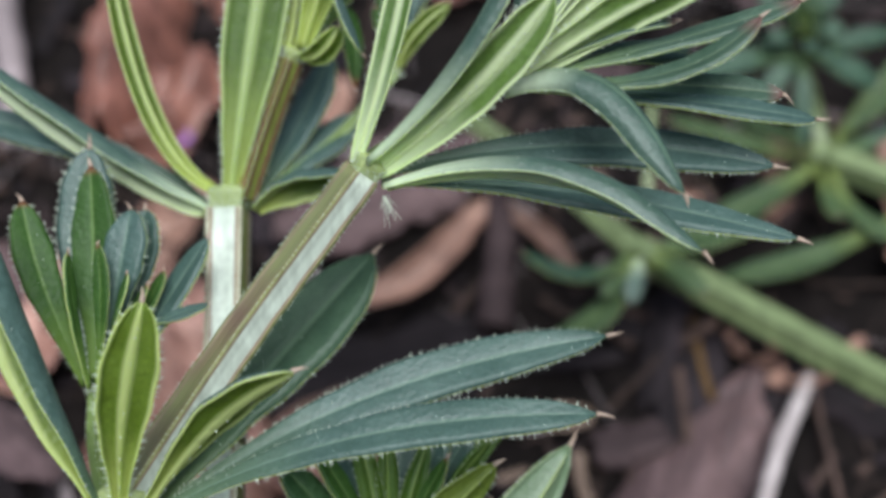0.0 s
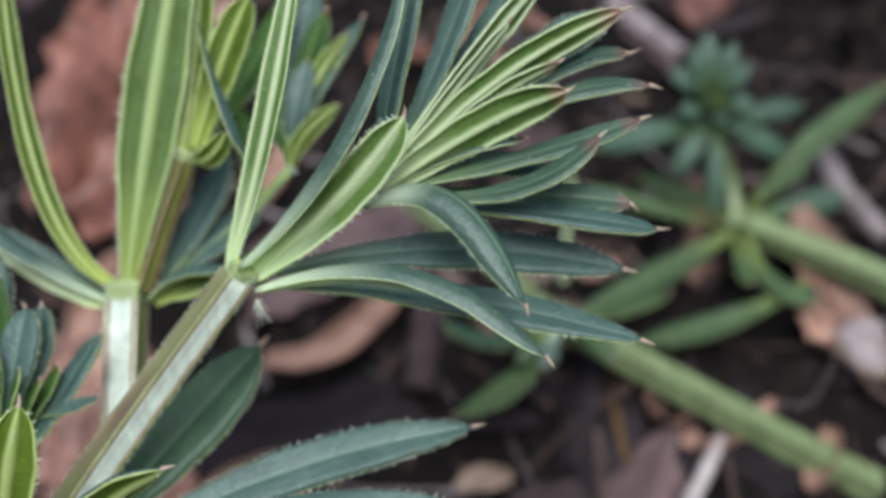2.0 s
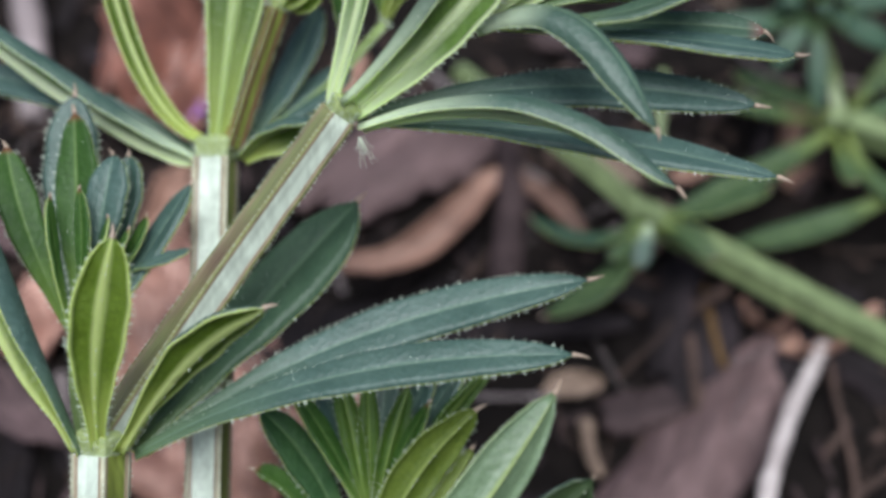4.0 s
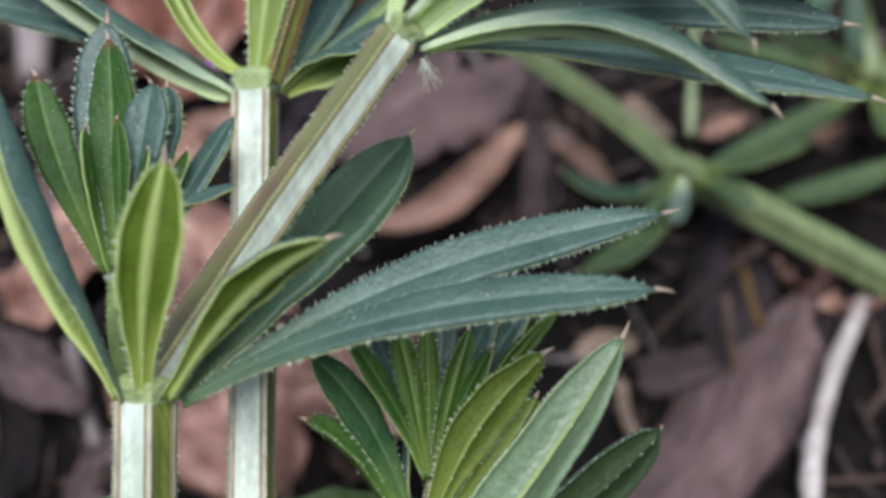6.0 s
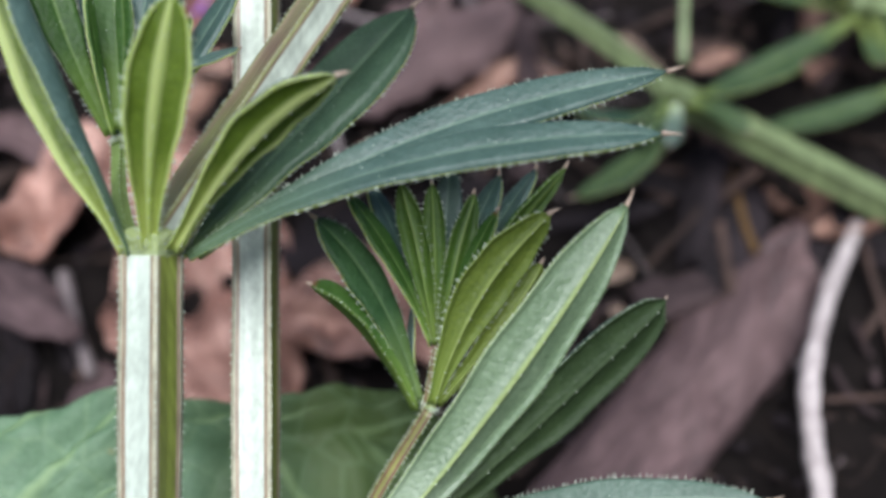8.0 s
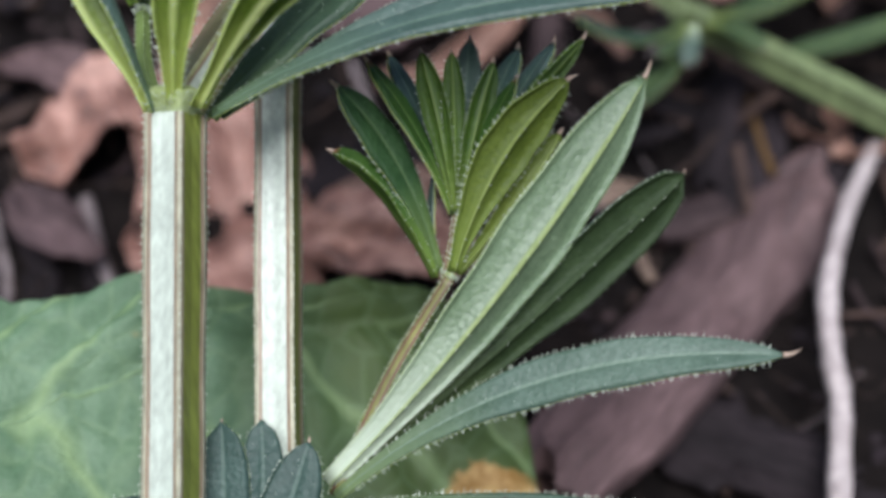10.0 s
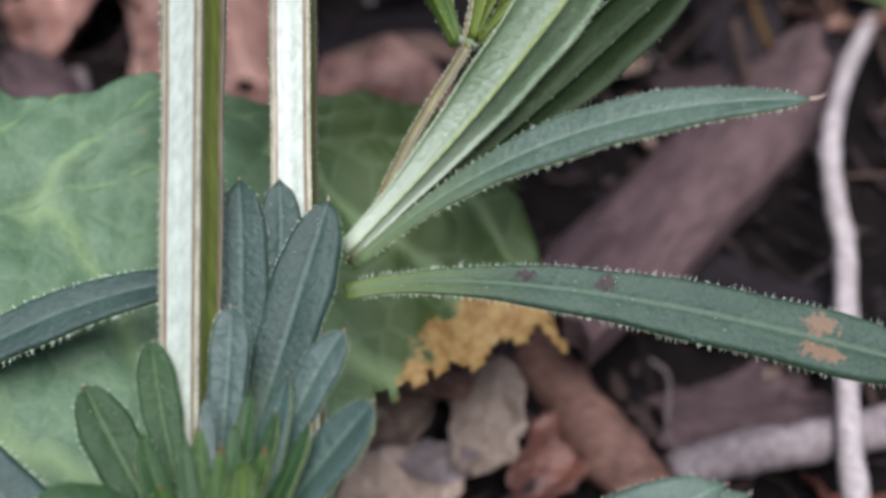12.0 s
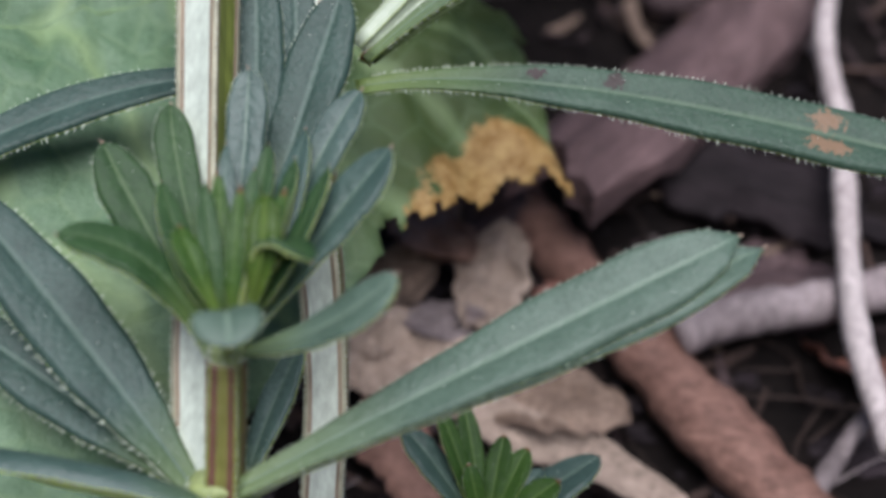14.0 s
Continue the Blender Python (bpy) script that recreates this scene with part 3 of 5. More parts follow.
def chip_mesh(seed, length, width, thick, rag=0.12):
    """A split flake of bark: ragged outline, uneven top, broken edges."""
    r = np.random.default_rng(seed)
    nu, nv = 14, 7
    verts, faces = [], []
    prof = 1 + r.normal(0, rag, nu)
    drift = np.cumsum(r.normal(0, rag * 0.4, nu))
    for top in (1, 0):
        for i in range(nu):
            f = i / (nu - 1)
            for j in range(nv):
                g = j / (nv - 1) * 2 - 1
                end = 1 + 0.3 * noise.noise((j * 0.9, seed * 1.7, 0 if i == 0 else 4)) * (1 if i in (0, nu - 1) else (0.5 if i in (1, nu - 2) else 0))
                x = (f - 0.5) * length * end
                taper = min(1, 0.72 + 2.2 * min(f, 1 - f))
                y = (g * prof[i] * taper + drift[i]) * width / 2
                z = thick * (0.35 * noise.noise((x * 1.3 + seed, y * 2.5, top)) + (0.5 if top else -0.5) * (1 - 0.35 * g * g)) - 0.12 * width * g * g
                verts.append((x, y, z + 0.12 * length * 0.3 * math.sin(f * 3 + seed)))
    k = nu * nv
    for i in range(nu - 1):
        for j in range(nv - 1):
            a = i * nv + j
            faces += [(a, a + nv, a + nv + 1, a + 1), (k + a, k + a + 1, k + a + nv + 1, k + a + nv)]
        a, z = i * nv, i * nv + nv - 1
        faces += [(a, k + a, k + a + nv, a + nv), (z, z + nv, k + z + nv, k + z)]
    for j in range(nv - 1):
        z = (nu - 1) * nv + j
        faces += [(j, j + 1, k + j + 1, k + j), (z, k + z, k + z + 1, z + 1)]
    return verts, faces


def bark_chip(seed, length, width, thick, mat, label="reddish brown flake of bark lying on the litter", rag=0.12):
    v, f = chip_mesh(seed, length, width, thick, rag)
    return tagged(mesh_part("bark_chip", v, f, [mat], smooth=False), label, "bark chip", "bark chips on the ground")


def dry_leaf(seed, length, width, curl, mat, label="curled brown dead leaf lying on the litter", crumple=1.0):
    """A dead leaf: a thin blade, rolled across and crumpled, with a midrib fold."""
    r = np.random.default_rng(seed)
    nu, nv, verts, faces = 34, 19, [], []
    bend, ph = r.uniform(-0.5, 0.5), r.uniform(0, 6)
    for side in (0, 1):
        for i in range(nu):
            f = i / (nu - 1)
            w = width * (0.12 + 0.88 * math.sin(math.pi * min(1, f * 0.94 + 0.04)) ** 0.75)
            for j in range(nv):
                g = j / (nv - 1) * 2 - 1
                a = g * curl
                y = w / 2 * (math.sin(a) / curl if curl > 0.05 else g) * (1 + 0.34 * noise.noise((f * 5 + seed, 3 * math.copysign(1, g), 3)) + 0.16 * noise.noise((f * 16 + seed, 3 * math.copysign(1, g), 7)))
                z = w / 2 * (1 - math.cos(a)) / max(curl, 0.05) + 0.03 * abs(g)
                z += crumple * (0.16 * width * noise.noise((f * 3 + seed, g * 1.6, 1)) + 0.05 * width * noise.noise((f * 9 + seed, g * 5, 1))) + bend * length * 0.25 * (f - 0.5) ** 2 * 4
                z += width * (0.035 * math.exp(-((g / 0.07) ** 2)) + 0.022 * abs(math.sin(f * 17 - abs(g) * 5)) * min(1, 4 * abs(g)))
                x = (f - 0.5) * length
                verts.append((x, y + 0.1 * length * math.sin(f * 2.5 + ph), z - side * 0.03))
    k = nu * nv
    for i in range(nu - 1):
        for j in range(nv - 1):
            a = i * nv + j
            faces += [(a, a + nv, a + nv + 1, a + 1), (k + a, k + a + 1, k + a + nv + 1, k + a + nv)]
        a, z = i * nv, i * nv + nv - 1
        faces += [(a, k + a, k + a + nv, a + nv), (z, z + nv, k + z + nv, k + z)]
    for j in range(nv - 1):
        z = (nu - 1) * nv + j
        faces += [(j, j + 1, k + j + 1, k + j), (z, k + z, k + z + 1, z + 1)]
    return tagged(mesh_part("dead_leaf", verts, faces, [mat]), label, "dead leaf", "dead leaves on the ground")


def curled_leaf(points, width, curl, mat, label, seed=0):
    """A dead leaf rolled up along a curved midrib."""
    line = path_through(points, 10)
    tang = np.gradient(line, axis=0)
    nu, nv, verts, faces = len(line), 13, [], []
    for under in (0, 1):
        for i, (c, t) in enumerate(zip(line, tang)):
            t = unit(t)
            up = unit(V3((0.05, -0.55, 0.84)) - t * float(np.dot(V3((0.05, -0.55, 0.84)), t)))
            s = np.cross(t, up)
            f = i / (nu - 1)
            w = width * (0.25 + 0.75 * math.sin(math.pi * min(1.0, 0.1 + 0.86 * f)) ** 0.7) * (1 + 0.12 * noise.noise((f * 6, seed, 1)))
            for j in range(nv):
                g = j / (nv - 1) * 2 - 1
                a = curl * g + 0.35 * noise.noise((f * 3, seed, 5))
                r = w / 2 / max(curl, 0.2)
                rag = 1 + 0.1 * noise.noise((f * 14, seed + math.copysign(3, g), 2)) * abs(g)
                verts.append(c + s * r * math.sin(a) * rag + up * (r * (1 - math.cos(a)) - 0.03 * under + 0.05 * width * noise.noise((f * 7, g * 2, seed))))
    k = nu * nv
    for i in range(nu - 1):
        for j in range(nv - 1):
            a = i * nv + j
            faces += [(a, a + 1, a + nv + 1, a + nv), (k + a, k + a + nv, k + a + nv + 1, k + a + 1)]
        a, z = i * nv, i * nv + nv - 1
        faces += [(a, a + nv, k + a + nv, k + a), (z, k + z, k + z + nv, z + nv)]
    for j in range(nv - 1):
        z = (nu - 1) * nv + j
        faces += [(j, k + j, k + j + 1, j + 1), (z, z + 1, k + z + 1, k + z)]
    return tagged(mesh_part("dead_leaf", verts, faces, [mat]), label, "dead leaf", "dead leaves on the ground")


def tube(line, radii, seed=0, ring=10):
    verts, faces = [], []
    tang = np.gradient(line, axis=0)
    for i, (c, t) in enumerate(zip(line, tang)):
        t = unit(t)
        s = unit(np.cross(t, (0.2, 0.9, 0.3)))
        f = np.cross(s, t)
        for q in range(ring):
            a = q * 2 * math.pi / ring
            r = radii[i] * (1 + 0.14 * noise.noise((math.cos(a) + seed, math.sin(a), i * 0.35)))
            verts.append(c + r * (math.cos(a) * s + math.sin(a) * f))
    for i in range(len(line) - 1):
        for q in range(ring):
            a, b = i * ring + q, i * ring + (q + 1) % ring
            faces.append((a, b, b + ring, a + ring))
    faces += [tuple(range(ring))[::-1], tuple((len(line) - 1) * ring + q for q in range(ring))]
    return verts, faces


def twig(points, wide, narrow, mat, seed=0, label="dry grey twig lying over the litter"):
    line = path_through(points, 8)
    rad = np.linspace(wide / 2, narrow / 2, len(line)) * (1 + 0.05 * np.sin(np.arange(len(line)) * 1.7 + seed) + 0.05 * np.sin(np.arange(len(line)) * 0.6 + 2 * seed))
    v, f = tube(line, rad, seed)
    return tagged(mesh_part("twig", v, f, [mat]), label, "twig", "twigs on the ground")


lay(bark_chip(3, 7.7, 1.66, 0.55, PLUM_BARK, "large slab of reddish brown bark on the litter", 0.025), 2.24, 14.18, 0.80, 57, 0, 0)
twig([(-0.42, 12.42, 1.62), (0.21, 11.62, 1.12), (0.99, 10.74, 0.60), (1.74, 9.82, 0.10), (2.55, 8.92, -0.39), (3.2, 8.2, -0.85)], 0.74, 0.98, RED_BARK, 5, "thick reddish brown stick lying in the litter")
twig([(1.72, 10.23, 0.66), (2.44, 10.48, 0.84), (3.31, 10.64, 0.96), (4.39, 10.92, 1.12), (5.3, 11.2, 1.25)], 0.56, 0.60, TWIG, 4, "thick pale grey stick lying across the litter")
twig([(5.02, 17.00, 4.70), (4.40, 15.60, 4.30), (3.95, 14.14, 3.76), (3.92, 13.20, 3.18), (4.00, 12.63, 2.72), (3.86, 11.18, 1.79), (3.81, 9.88, 0.96), (4.07, 8.71, 0.08)], 0.27, 0.33, PALE_STEM, 2, "long pale grey stem bent over the litter")
twig([(3.14, 8.50, -0.60), (3.63, 9.16, -0.22), (4.02, 9.58, 0.04)], 0.27, 0.22, TWIG, 6, "grey twig on the litter")
lay(bark_chip(11, 2.4, 0.85, 0.45, BARK, "dark rounded piece of bark on the litter"), 2.77, 11.45, 0.45, 4, 0, 0)
lay(bark_chip(12, 2.73, 1.17, 0.35, BARK_DARK, "dark flake of bark on the litter"), 3.07, 12.61, 0.35, -17, 0, 0)
curled_leaf([(-3.0, 17.5, 5.25), (-2.3, 17.62, 5.28), (-1.71, 17.88, 5.43), (-1.16, 18.43, 5.78), (-0.74, 19.06, 6.14), (-0.30, 19.34, 6.32)], 0.78, 1.25, DRY_LEAF, "curled brown dead leaf with a pale edge", 3)
curled_leaf([(-0.38, 19.30, 6.35), (0.28, 18.97, 6.13), (0.77, 18.55, 5.88), (1.08, 18.22, 5.66)], 0.5, 1.1, DRY_LEAF, "narrow curled brown dead leaf", 8)
twig([(-0.43, 20.36, 6.75), (-0.42, 19.88, 6.52), (-0.25, 19.03, 6.05), (-0.24, 18.25, 5.50), (-0.21, 17.41, 4.95)], 0.42, 0.66, BARK, 8, "short purplish brown twig standing on the litter")
lay(bark_chip(15, 3.7, 1.15, 0.25, PLUM_BARK, "purplish brown bark flake on the litter"), -2.02, 19.50, 0.70, 35, 0, 0)
lay(bark_chip(14, 3.3, 0.8, 0.25, PLUM_BARK, "narrow purplish bark flake on the litter"), -3.10, 19.70, 0.50, 46, 0, 0)
lay(bark_chip(16, 3.89, 2.12, 0.20, BARK_DARK, "dark purplish bark flake on the litter", 0.06), -2.13, 16.97, 0.50, 26, 0, 0)
lay(dry_leaf(18, 7.91, 3.54, 0.35, RED_LEAF, "large glossy reddish brown dead leaf lying on the bank", crumple=2.6), -7.73, 22.92, 0.70, 87, 0, 0)
lay(dry_leaf(31, 0.43, 0.32, 0.50, PETAL, "tiny fallen purple petal on the litter"), -6.25, 19.97, 1.00, 16, 0, 0)
lay(dry_leaf(19, 3.2, 2.1, 0.60, SALMON_LEAF, "reddish brown dead leaf folded on the litter", crumple=2.0), -7.30, 16.75, 0.70, 31, 0, 0)
lay(dry_leaf(20, 5.6, 3.1, 0.35, SALMON_LEAF, "large salmon brown dead leaf on the litter", crumple=1.9), -4.95, 15.95, 1.00, -57, 0, 0)
lay(dry_leaf(22, 2.7, 1.75, 0.50, SALMON_LEAF, "cracked orange-brown dead leaf on the litter", crumple=1.7), -2.45, 14.85, 0.90, 6, 0, 0)
curled_leaf([(-3.66, 15.30, 3.85), (-3.02, 15.69, 4.10), (-1.99, 15.98, 4.26), (-1.35, 15.80, 4.15)], 0.55, 0.9, DRY_LEAF, "orange-rimmed curled dead leaf on the litter", 5)
twig([(-7.52, 15.75, 3.74), (-7.10, 14.98, 3.26), (-6.62, 14.26, 2.82)], 0.25, 0.20, TWIG, 9, "short pale twig on the litter")
twig([(-11.23, 23.84, 8.84), (-10.10, 21.60, 7.48), (-9.55, 20.08, 6.48)], 0.67, 0.56, TWIG, 10, "pale weathered twig on the bank")
twig([(-8.63, 16.53, 4.06), (-7.71, 15.53, 3.45), (-6.97, 14.43, 2.78)], 0.38, 0.28, BARK_DARK, 11, "dark greyish twig on the litter")
lay(bark_chip(23, 2.6, 0.9, 0.30, BARK_DARK, "dark brown bark flake on the litter"), 3.0, 16.9, 0.20, 75, 0, 0)
lay(bark_chip(28, 1.3, 0.7, 0.30, BARK, "dark reddish bark flake on the litter"), 2.16, 15.99, 0.40, 16, 0, 0)
twig([(2.93, 17.23, 4.50), (3.04, 16.37, 3.98), (3.19, 15.64, 3.50)], 0.20, 0.16, TWIG_BROWN, 14, "thin brown twig among the litter")
twig([(3.14, 18.07, 5.05), (3.30, 17.29, 4.58), (3.47, 16.78, 4.26)], 0.16, 0.12, OCHRE, 15, "thin ochre stalk among the litter")
twig([(1.30, 15.88, 3.61), (1.41, 15.41, 3.31), (1.59, 15.12, 3.12)], 0.26, 0.18, TAN_LEAF, 16, "short tan stalk among the litter")
lay(dry_leaf(26, 1.0, 0.55, 0.80, TAN_LEAF, "pale greyish dead leaf scrap on the bank"), 1.06, 16.25, 0.50, 28, 0, 0)
lay(bark_chip(25, 1.06, 0.70, 0.30, TAN_LEAF, "pale tan wood chip on the bank"), 7.53, 18.39, 0.40, -36, 0, 0)
twig([(2.92, 26.17, 9.60), (3.66, 25.46, 9.28), (4.40, 24.70, 8.92)], 0.55, 0.50, TWIG, 12, "pale grey twig on the bank")
twig([(6.98, 22.55, 7.93), (7.64, 21.41, 7.27), (8.18, 20.78, 6.90)], 0.49, 0.43, TWIG, 13, "pale grey twig on the bank")
lay(dry_leaf(41, 1.5, 1.05, 0.60, PALE_LEAF, "pale tan crumpled dead leaf on the litter", crumple=1.6), -0.66, 10.42, 1.10, 62, 0, 0)
lay(dry_leaf(42, 1.05, 0.60, 0.50, TWIG, "greyish torn dead leaf on the litter", crumple=1.6), -1.20, 10.05, 0.90, 10, 0, 0)
lay(dry_leaf(43, 1.65, 1.15, 0.50, PALE_LEAF, "pale tan torn leaf piece on the litter", crumple=1.4), -1.65, 9.62, 0.90, 22, 0, 0)
lay(dry_leaf(44, 1.65, 1.1, 0.50, TAN_LEAF, "spotted tan dead leaf piece on the litter", crumple=1.4), 0.29, 9.35, 0.90, 14, 0, 0)
lay(dry_leaf(45, 1.5, 1.0, 0.70, DRY_LEAF, "brown crumpled dead leaf under the broad leaf", crumple=1.5), -1.40, 11.05, 0.80, -40, 0, 0)
lay(dry_leaf(48, 1.3, 0.9, 0.60, TAN_LEAF, "greyish tan dead leaf under the broad leaf", crumple=1.4), -1.85, 10.55, 0.75, 35, 0, 0)
lay(dry_leaf(49, 1.4, 0.8, 0.80, BARK, "dark purplish dead leaf beside the red stick", crumple=1.4), -0.70, 11.45, 0.75, 60, 0, 0)
curled_leaf([(-1.25, 9.60, 0.05), (-0.34, 9.16, -0.17), (0.61, 8.88, -0.33), (1.70, 8.36, -0.62)], 0.72, 0.8, PALE_LEAF, "long pale tan leaf strip lying on the litter", 12)
lay(dry_leaf(51, 1.37, 0.86, 0.50, PALE_LEAF, "torn pale dead leaf low in the litter", crumple=1.5), -2.15, 10.17, 0.70, -54, 0, 0)
lay(dry_leaf(47, 1.6, 1.0, 0.60, RED_LEAF, "reddish brown dead leaf among the sticks", crumple=1.4), 0.25, 10.75, 0.45, 40, 0, 0)
lay(bark_chip(52, 1.53, 0.81, 0.20, RED_BARK, "reddish brown bark flake low in the litter"), -1.66, 8.86, 0.60, -48, 0, 0)
lay(dry_leaf(53, 2.61, 1.16, 0.80, PLUM_BARK, "purplish brown curled dead leaf on the bank", crumple=1.5), -8.51, 17.69, 0.80, -31, 0, 0)
lay(dry_leaf(54, 2.05, 0.97, 0.70, BARK, "dark brown crumpled dead leaf on the bank", crumple=1.5), -7.63, 14.85, 0.80, -29, 0, 0)
lay(dry_leaf(32, 0.86, 0.43, 0.70, DRY_LEAF, "small orange-brown leaf scrap on the litter"), 2.86, 19.68, 0.80, 30, 0, 0)
lay(dry_leaf(33, 1.03, 0.91, 0.80, DRY_LEAF, "crumpled orange-brown dead leaf", crumple=1.6), 6.91, 18.95, 0.60, -40, 0, 0)
lay(bark_chip(34, 0.99, 0.80, 0.20, TWIG, "pale grey wood chip on the bank"), 7.60, 18.43, 0.60, -64, 0, 0)
lay(bark_chip(36, 1.16, 0.50, 0.15, TAN_LEAF, "greyish wood chip on the litter"), 1.60, 20.04, 0.30, -50, 0, 0)


# loose litter over the bank, thickest where the camera looks
lr = np.random.default_rng(21)
chips = [bark_chip(100 + i, l, w, th, m, lab) for i, (l, w, th, m, lab) in enumerate([
    (2.3, 0.6, 0.14, BARK, "reddish brown flake of bark lying on the litter"),
    (1.6, 0.4, 0.1, BARK_DARK, "dark narrow flake of bark half sunk in the soil"),
    (1.5, 0.4, 0.12, BARK_DARK, "thin dark flake of bark on the soil"),
    (2.8, 0.36, 0.1, BARK_DARK, "long dark splinter of bark on the soil"),
    (1.2, 0.2, 0.08, TWIG_BROWN, "small brown wood chip on the soil"),
    (1.9, 0.26, 0.09, TWIG_BROWN, "brown wood splinter on the soil"),
    (1.2, 0.14, 0.06, TWIG, "narrow pale grey wood splinter on the soil"),
    (2.1, 0.65, 0.12, BARK_DARK, "dark thin flake of bark on the soil"),
    (1.4, 0.3, 0.1, TWIG_BROWN, "short brown splinter of wood on the soil"),
])]
leaves = [dry_leaf(200 + i, l, w, c, m, lab) for i, (l, w, c, m, lab) in enumerate([
    (2.4, 1.1, 0.9, DRY_LEAF, "curled reddish brown dead leaf on the litter"),
    (1.8, 0.9, 1.3, DRY_LEAF, "tightly rolled brown dead leaf on the litter"),
    (2.0, 1.2, 0.5, RED_LEAF, "flat reddish brown dead leaf on the litter"),
    (1.4, 0.7, 1.0, DRY_LEAF, "small curled brown dead leaf on the litter"),
])]


KEPT_CLEAR = [(1.3, 12.8, 1.2), (2.4, 14.4, 1.4), (3.4, 16.0, 1.3), (-5.0, 16.0, 2.0), (-2.4, 14.9, 1.2), (-1.6, 18.0, 1.3), (-2.2, 19.5, 1.3), (-1.2, 10.0, 1.2), (0.2, 9.3, 1.1), (1.7, 9.9, 1.1), (-7.4, 16.9, 1.3), (3.2, 10.6, 0.9), (4.0, 12.5, 0.6)]


def scatter(kinds, count, x0, x1, y0, y1, lift, seed):
    r = np.random.default_rng(seed)
    for i in range(count):
        ob = kinds[i % len(kinds)]
        if i >= len(kinds):
            ob = copy_thing(ob, Matrix.Identity(4))
        x, y = r.uniform(x0, x1), r.uniform(y0, y1)
        while any(math.hypot(x - cx, y - cy) < far_off for cx, cy, far_off in KEPT_CLEAR):
            x, y = r.uniform(x0, x1), r.uniform(y0, y1)
        lay(ob, x, y, r.uniform(*lift), r.uniform(0, 360), r.normal(0, 20), r.normal(0, 20))


scatter(chips, 234, -14, 16, 7, 34, (0.0, 0.55), 1)
scatter(leaves, 34, -14, 16, 8, 34, (0.05, 0.6), 2)
for i in range(90):
    x, y, a, l = lr.uniform(-13, 15), lr.uniform(8, 32), lr.uniform(0, 3.1), lr.uniform(1.2, 4.5)
    pts = []
    for f in (-0.5, -0.15, 0.2, 0.5):
        px, py = x + f * l * math.cos(a) + lr.normal(0, 0.08), y + f * l * math.sin(a) * 0.8 + lr.normal(0, 0.08)
        pts.append((px, py, ground_height(px, py) + 0.25 + lr.uniform(-0.05, 0.2)))
    w = lr.uniform(0.04, 0.17)
    if i % 5:
        twig(pts, w, w * 0.7, TWIG_BROWN, i, "thin brown twig among the litter")
    else:
        twig(pts, w, w * 0.7, TWIG, i, "thin pale grey twig among the litter")
# crumbs of bark and soil
cv, cf = [], []
for i in range(3600):
    x, y = lr.uniform(-13, 15), 6 + 26 * lr.random() ** 1.2
    c, r = V3((x, y, ground_height(x, y) + 0.03)), 0.05 + 0.16 * lr.random() ** 3
    k0 = len(cv)
    for q in range(8):
        cv.append(c + r * lr.uniform(0.5, 1.0) * V3(((q & 1) * 2 - 1, ((q >> 1) & 1) * 2 - 1, ((q >> 2) & 1) * 1.4 - 0.7)) * (1.0, 0.7, 0.6))
    cf += [tuple(k0 + z for z in s) for s in ((0, 1, 3, 2), (4, 6, 7, 5), (0, 4, 5, 1), (2, 3, 7, 6), (0, 2, 6, 4), (1, 5, 7, 3))]
tagged(mesh_part("soil_crumbs", cv, cf, [BARK_DARK], smooth=False), "dark crumbs of bark and soil strewn on the ground", "crumbs", kind="stuff")

# splinters too small to tell apart
for name, mat, count, size, lab in (("bark_shreds", BARK, 420, 1.0, "thin reddish shreds of bark strewn over the soil"), ("wood_splinters", TWIG_BROWN, 900, 0.9, "fine brown wood splinters strewn over the soil"), ("straw_bits", TAN_LEAF, 80, 0.7, "fine tan straw bits strewn over the soil")):
    sv, sf = [], []
    for i in range(count):
        x, y = lr.uniform(-13, 15), 6.5 + 27 * lr.random() ** 1.1
        a, ln, wd = lr.uniform(0, 6.28), size * lr.uniform(0.25, 1.2), lr.uniform(0.03, 0.11)
        c = V3((x, y, ground_height(x, y) + lr.uniform(0.02, 0.35)))
        d = unit(V3((math.cos(a), math.sin(a), 0.55 * math.sin(a) + lr.normal(0, 0.3))))
        e = unit(np.cross(d, (lr.normal(0, 0.4), lr.normal(0, 0.4) - 0.5, 1)))
        n3 = np.cross(d, e)
        k0 = len(sv)
        for f, w in ((-0.5, 0.5), (-0.1, 1.0), (0.3, 0.8), (0.5, 0.2)):
            bow = n3 * 0.12 * ln * math.cos(f * 3)
            sv += [c + d * ln * f + e * wd * w + bow, c + d * ln * f - e * wd * w + bow, c + d * ln * f - e * wd * w * 0.8 - n3 * 0.03 + bow, c + d * ln * f + e * wd * w * 0.8 - n3 * 0.03 + bow]
        for r4 in range(3):
            for q4 in range(4):
                sf.append((k0 + r4 * 4 + q4, k0 + r4 * 4 + (q4 + 1) % 4, k0 + r4 * 4 + 4 + (q4 + 1) % 4, k0 + r4 * 4 + 4 + q4))
        sf += [(k0, k0 + 3, k0 + 2, k0 + 1), (k0 + 12, k0 + 13, k0 + 14, k0 + 15)]
    tagged(mesh_part(name, sv, sf, [mat], smooth=False), lab, "litter", kind="stuff")

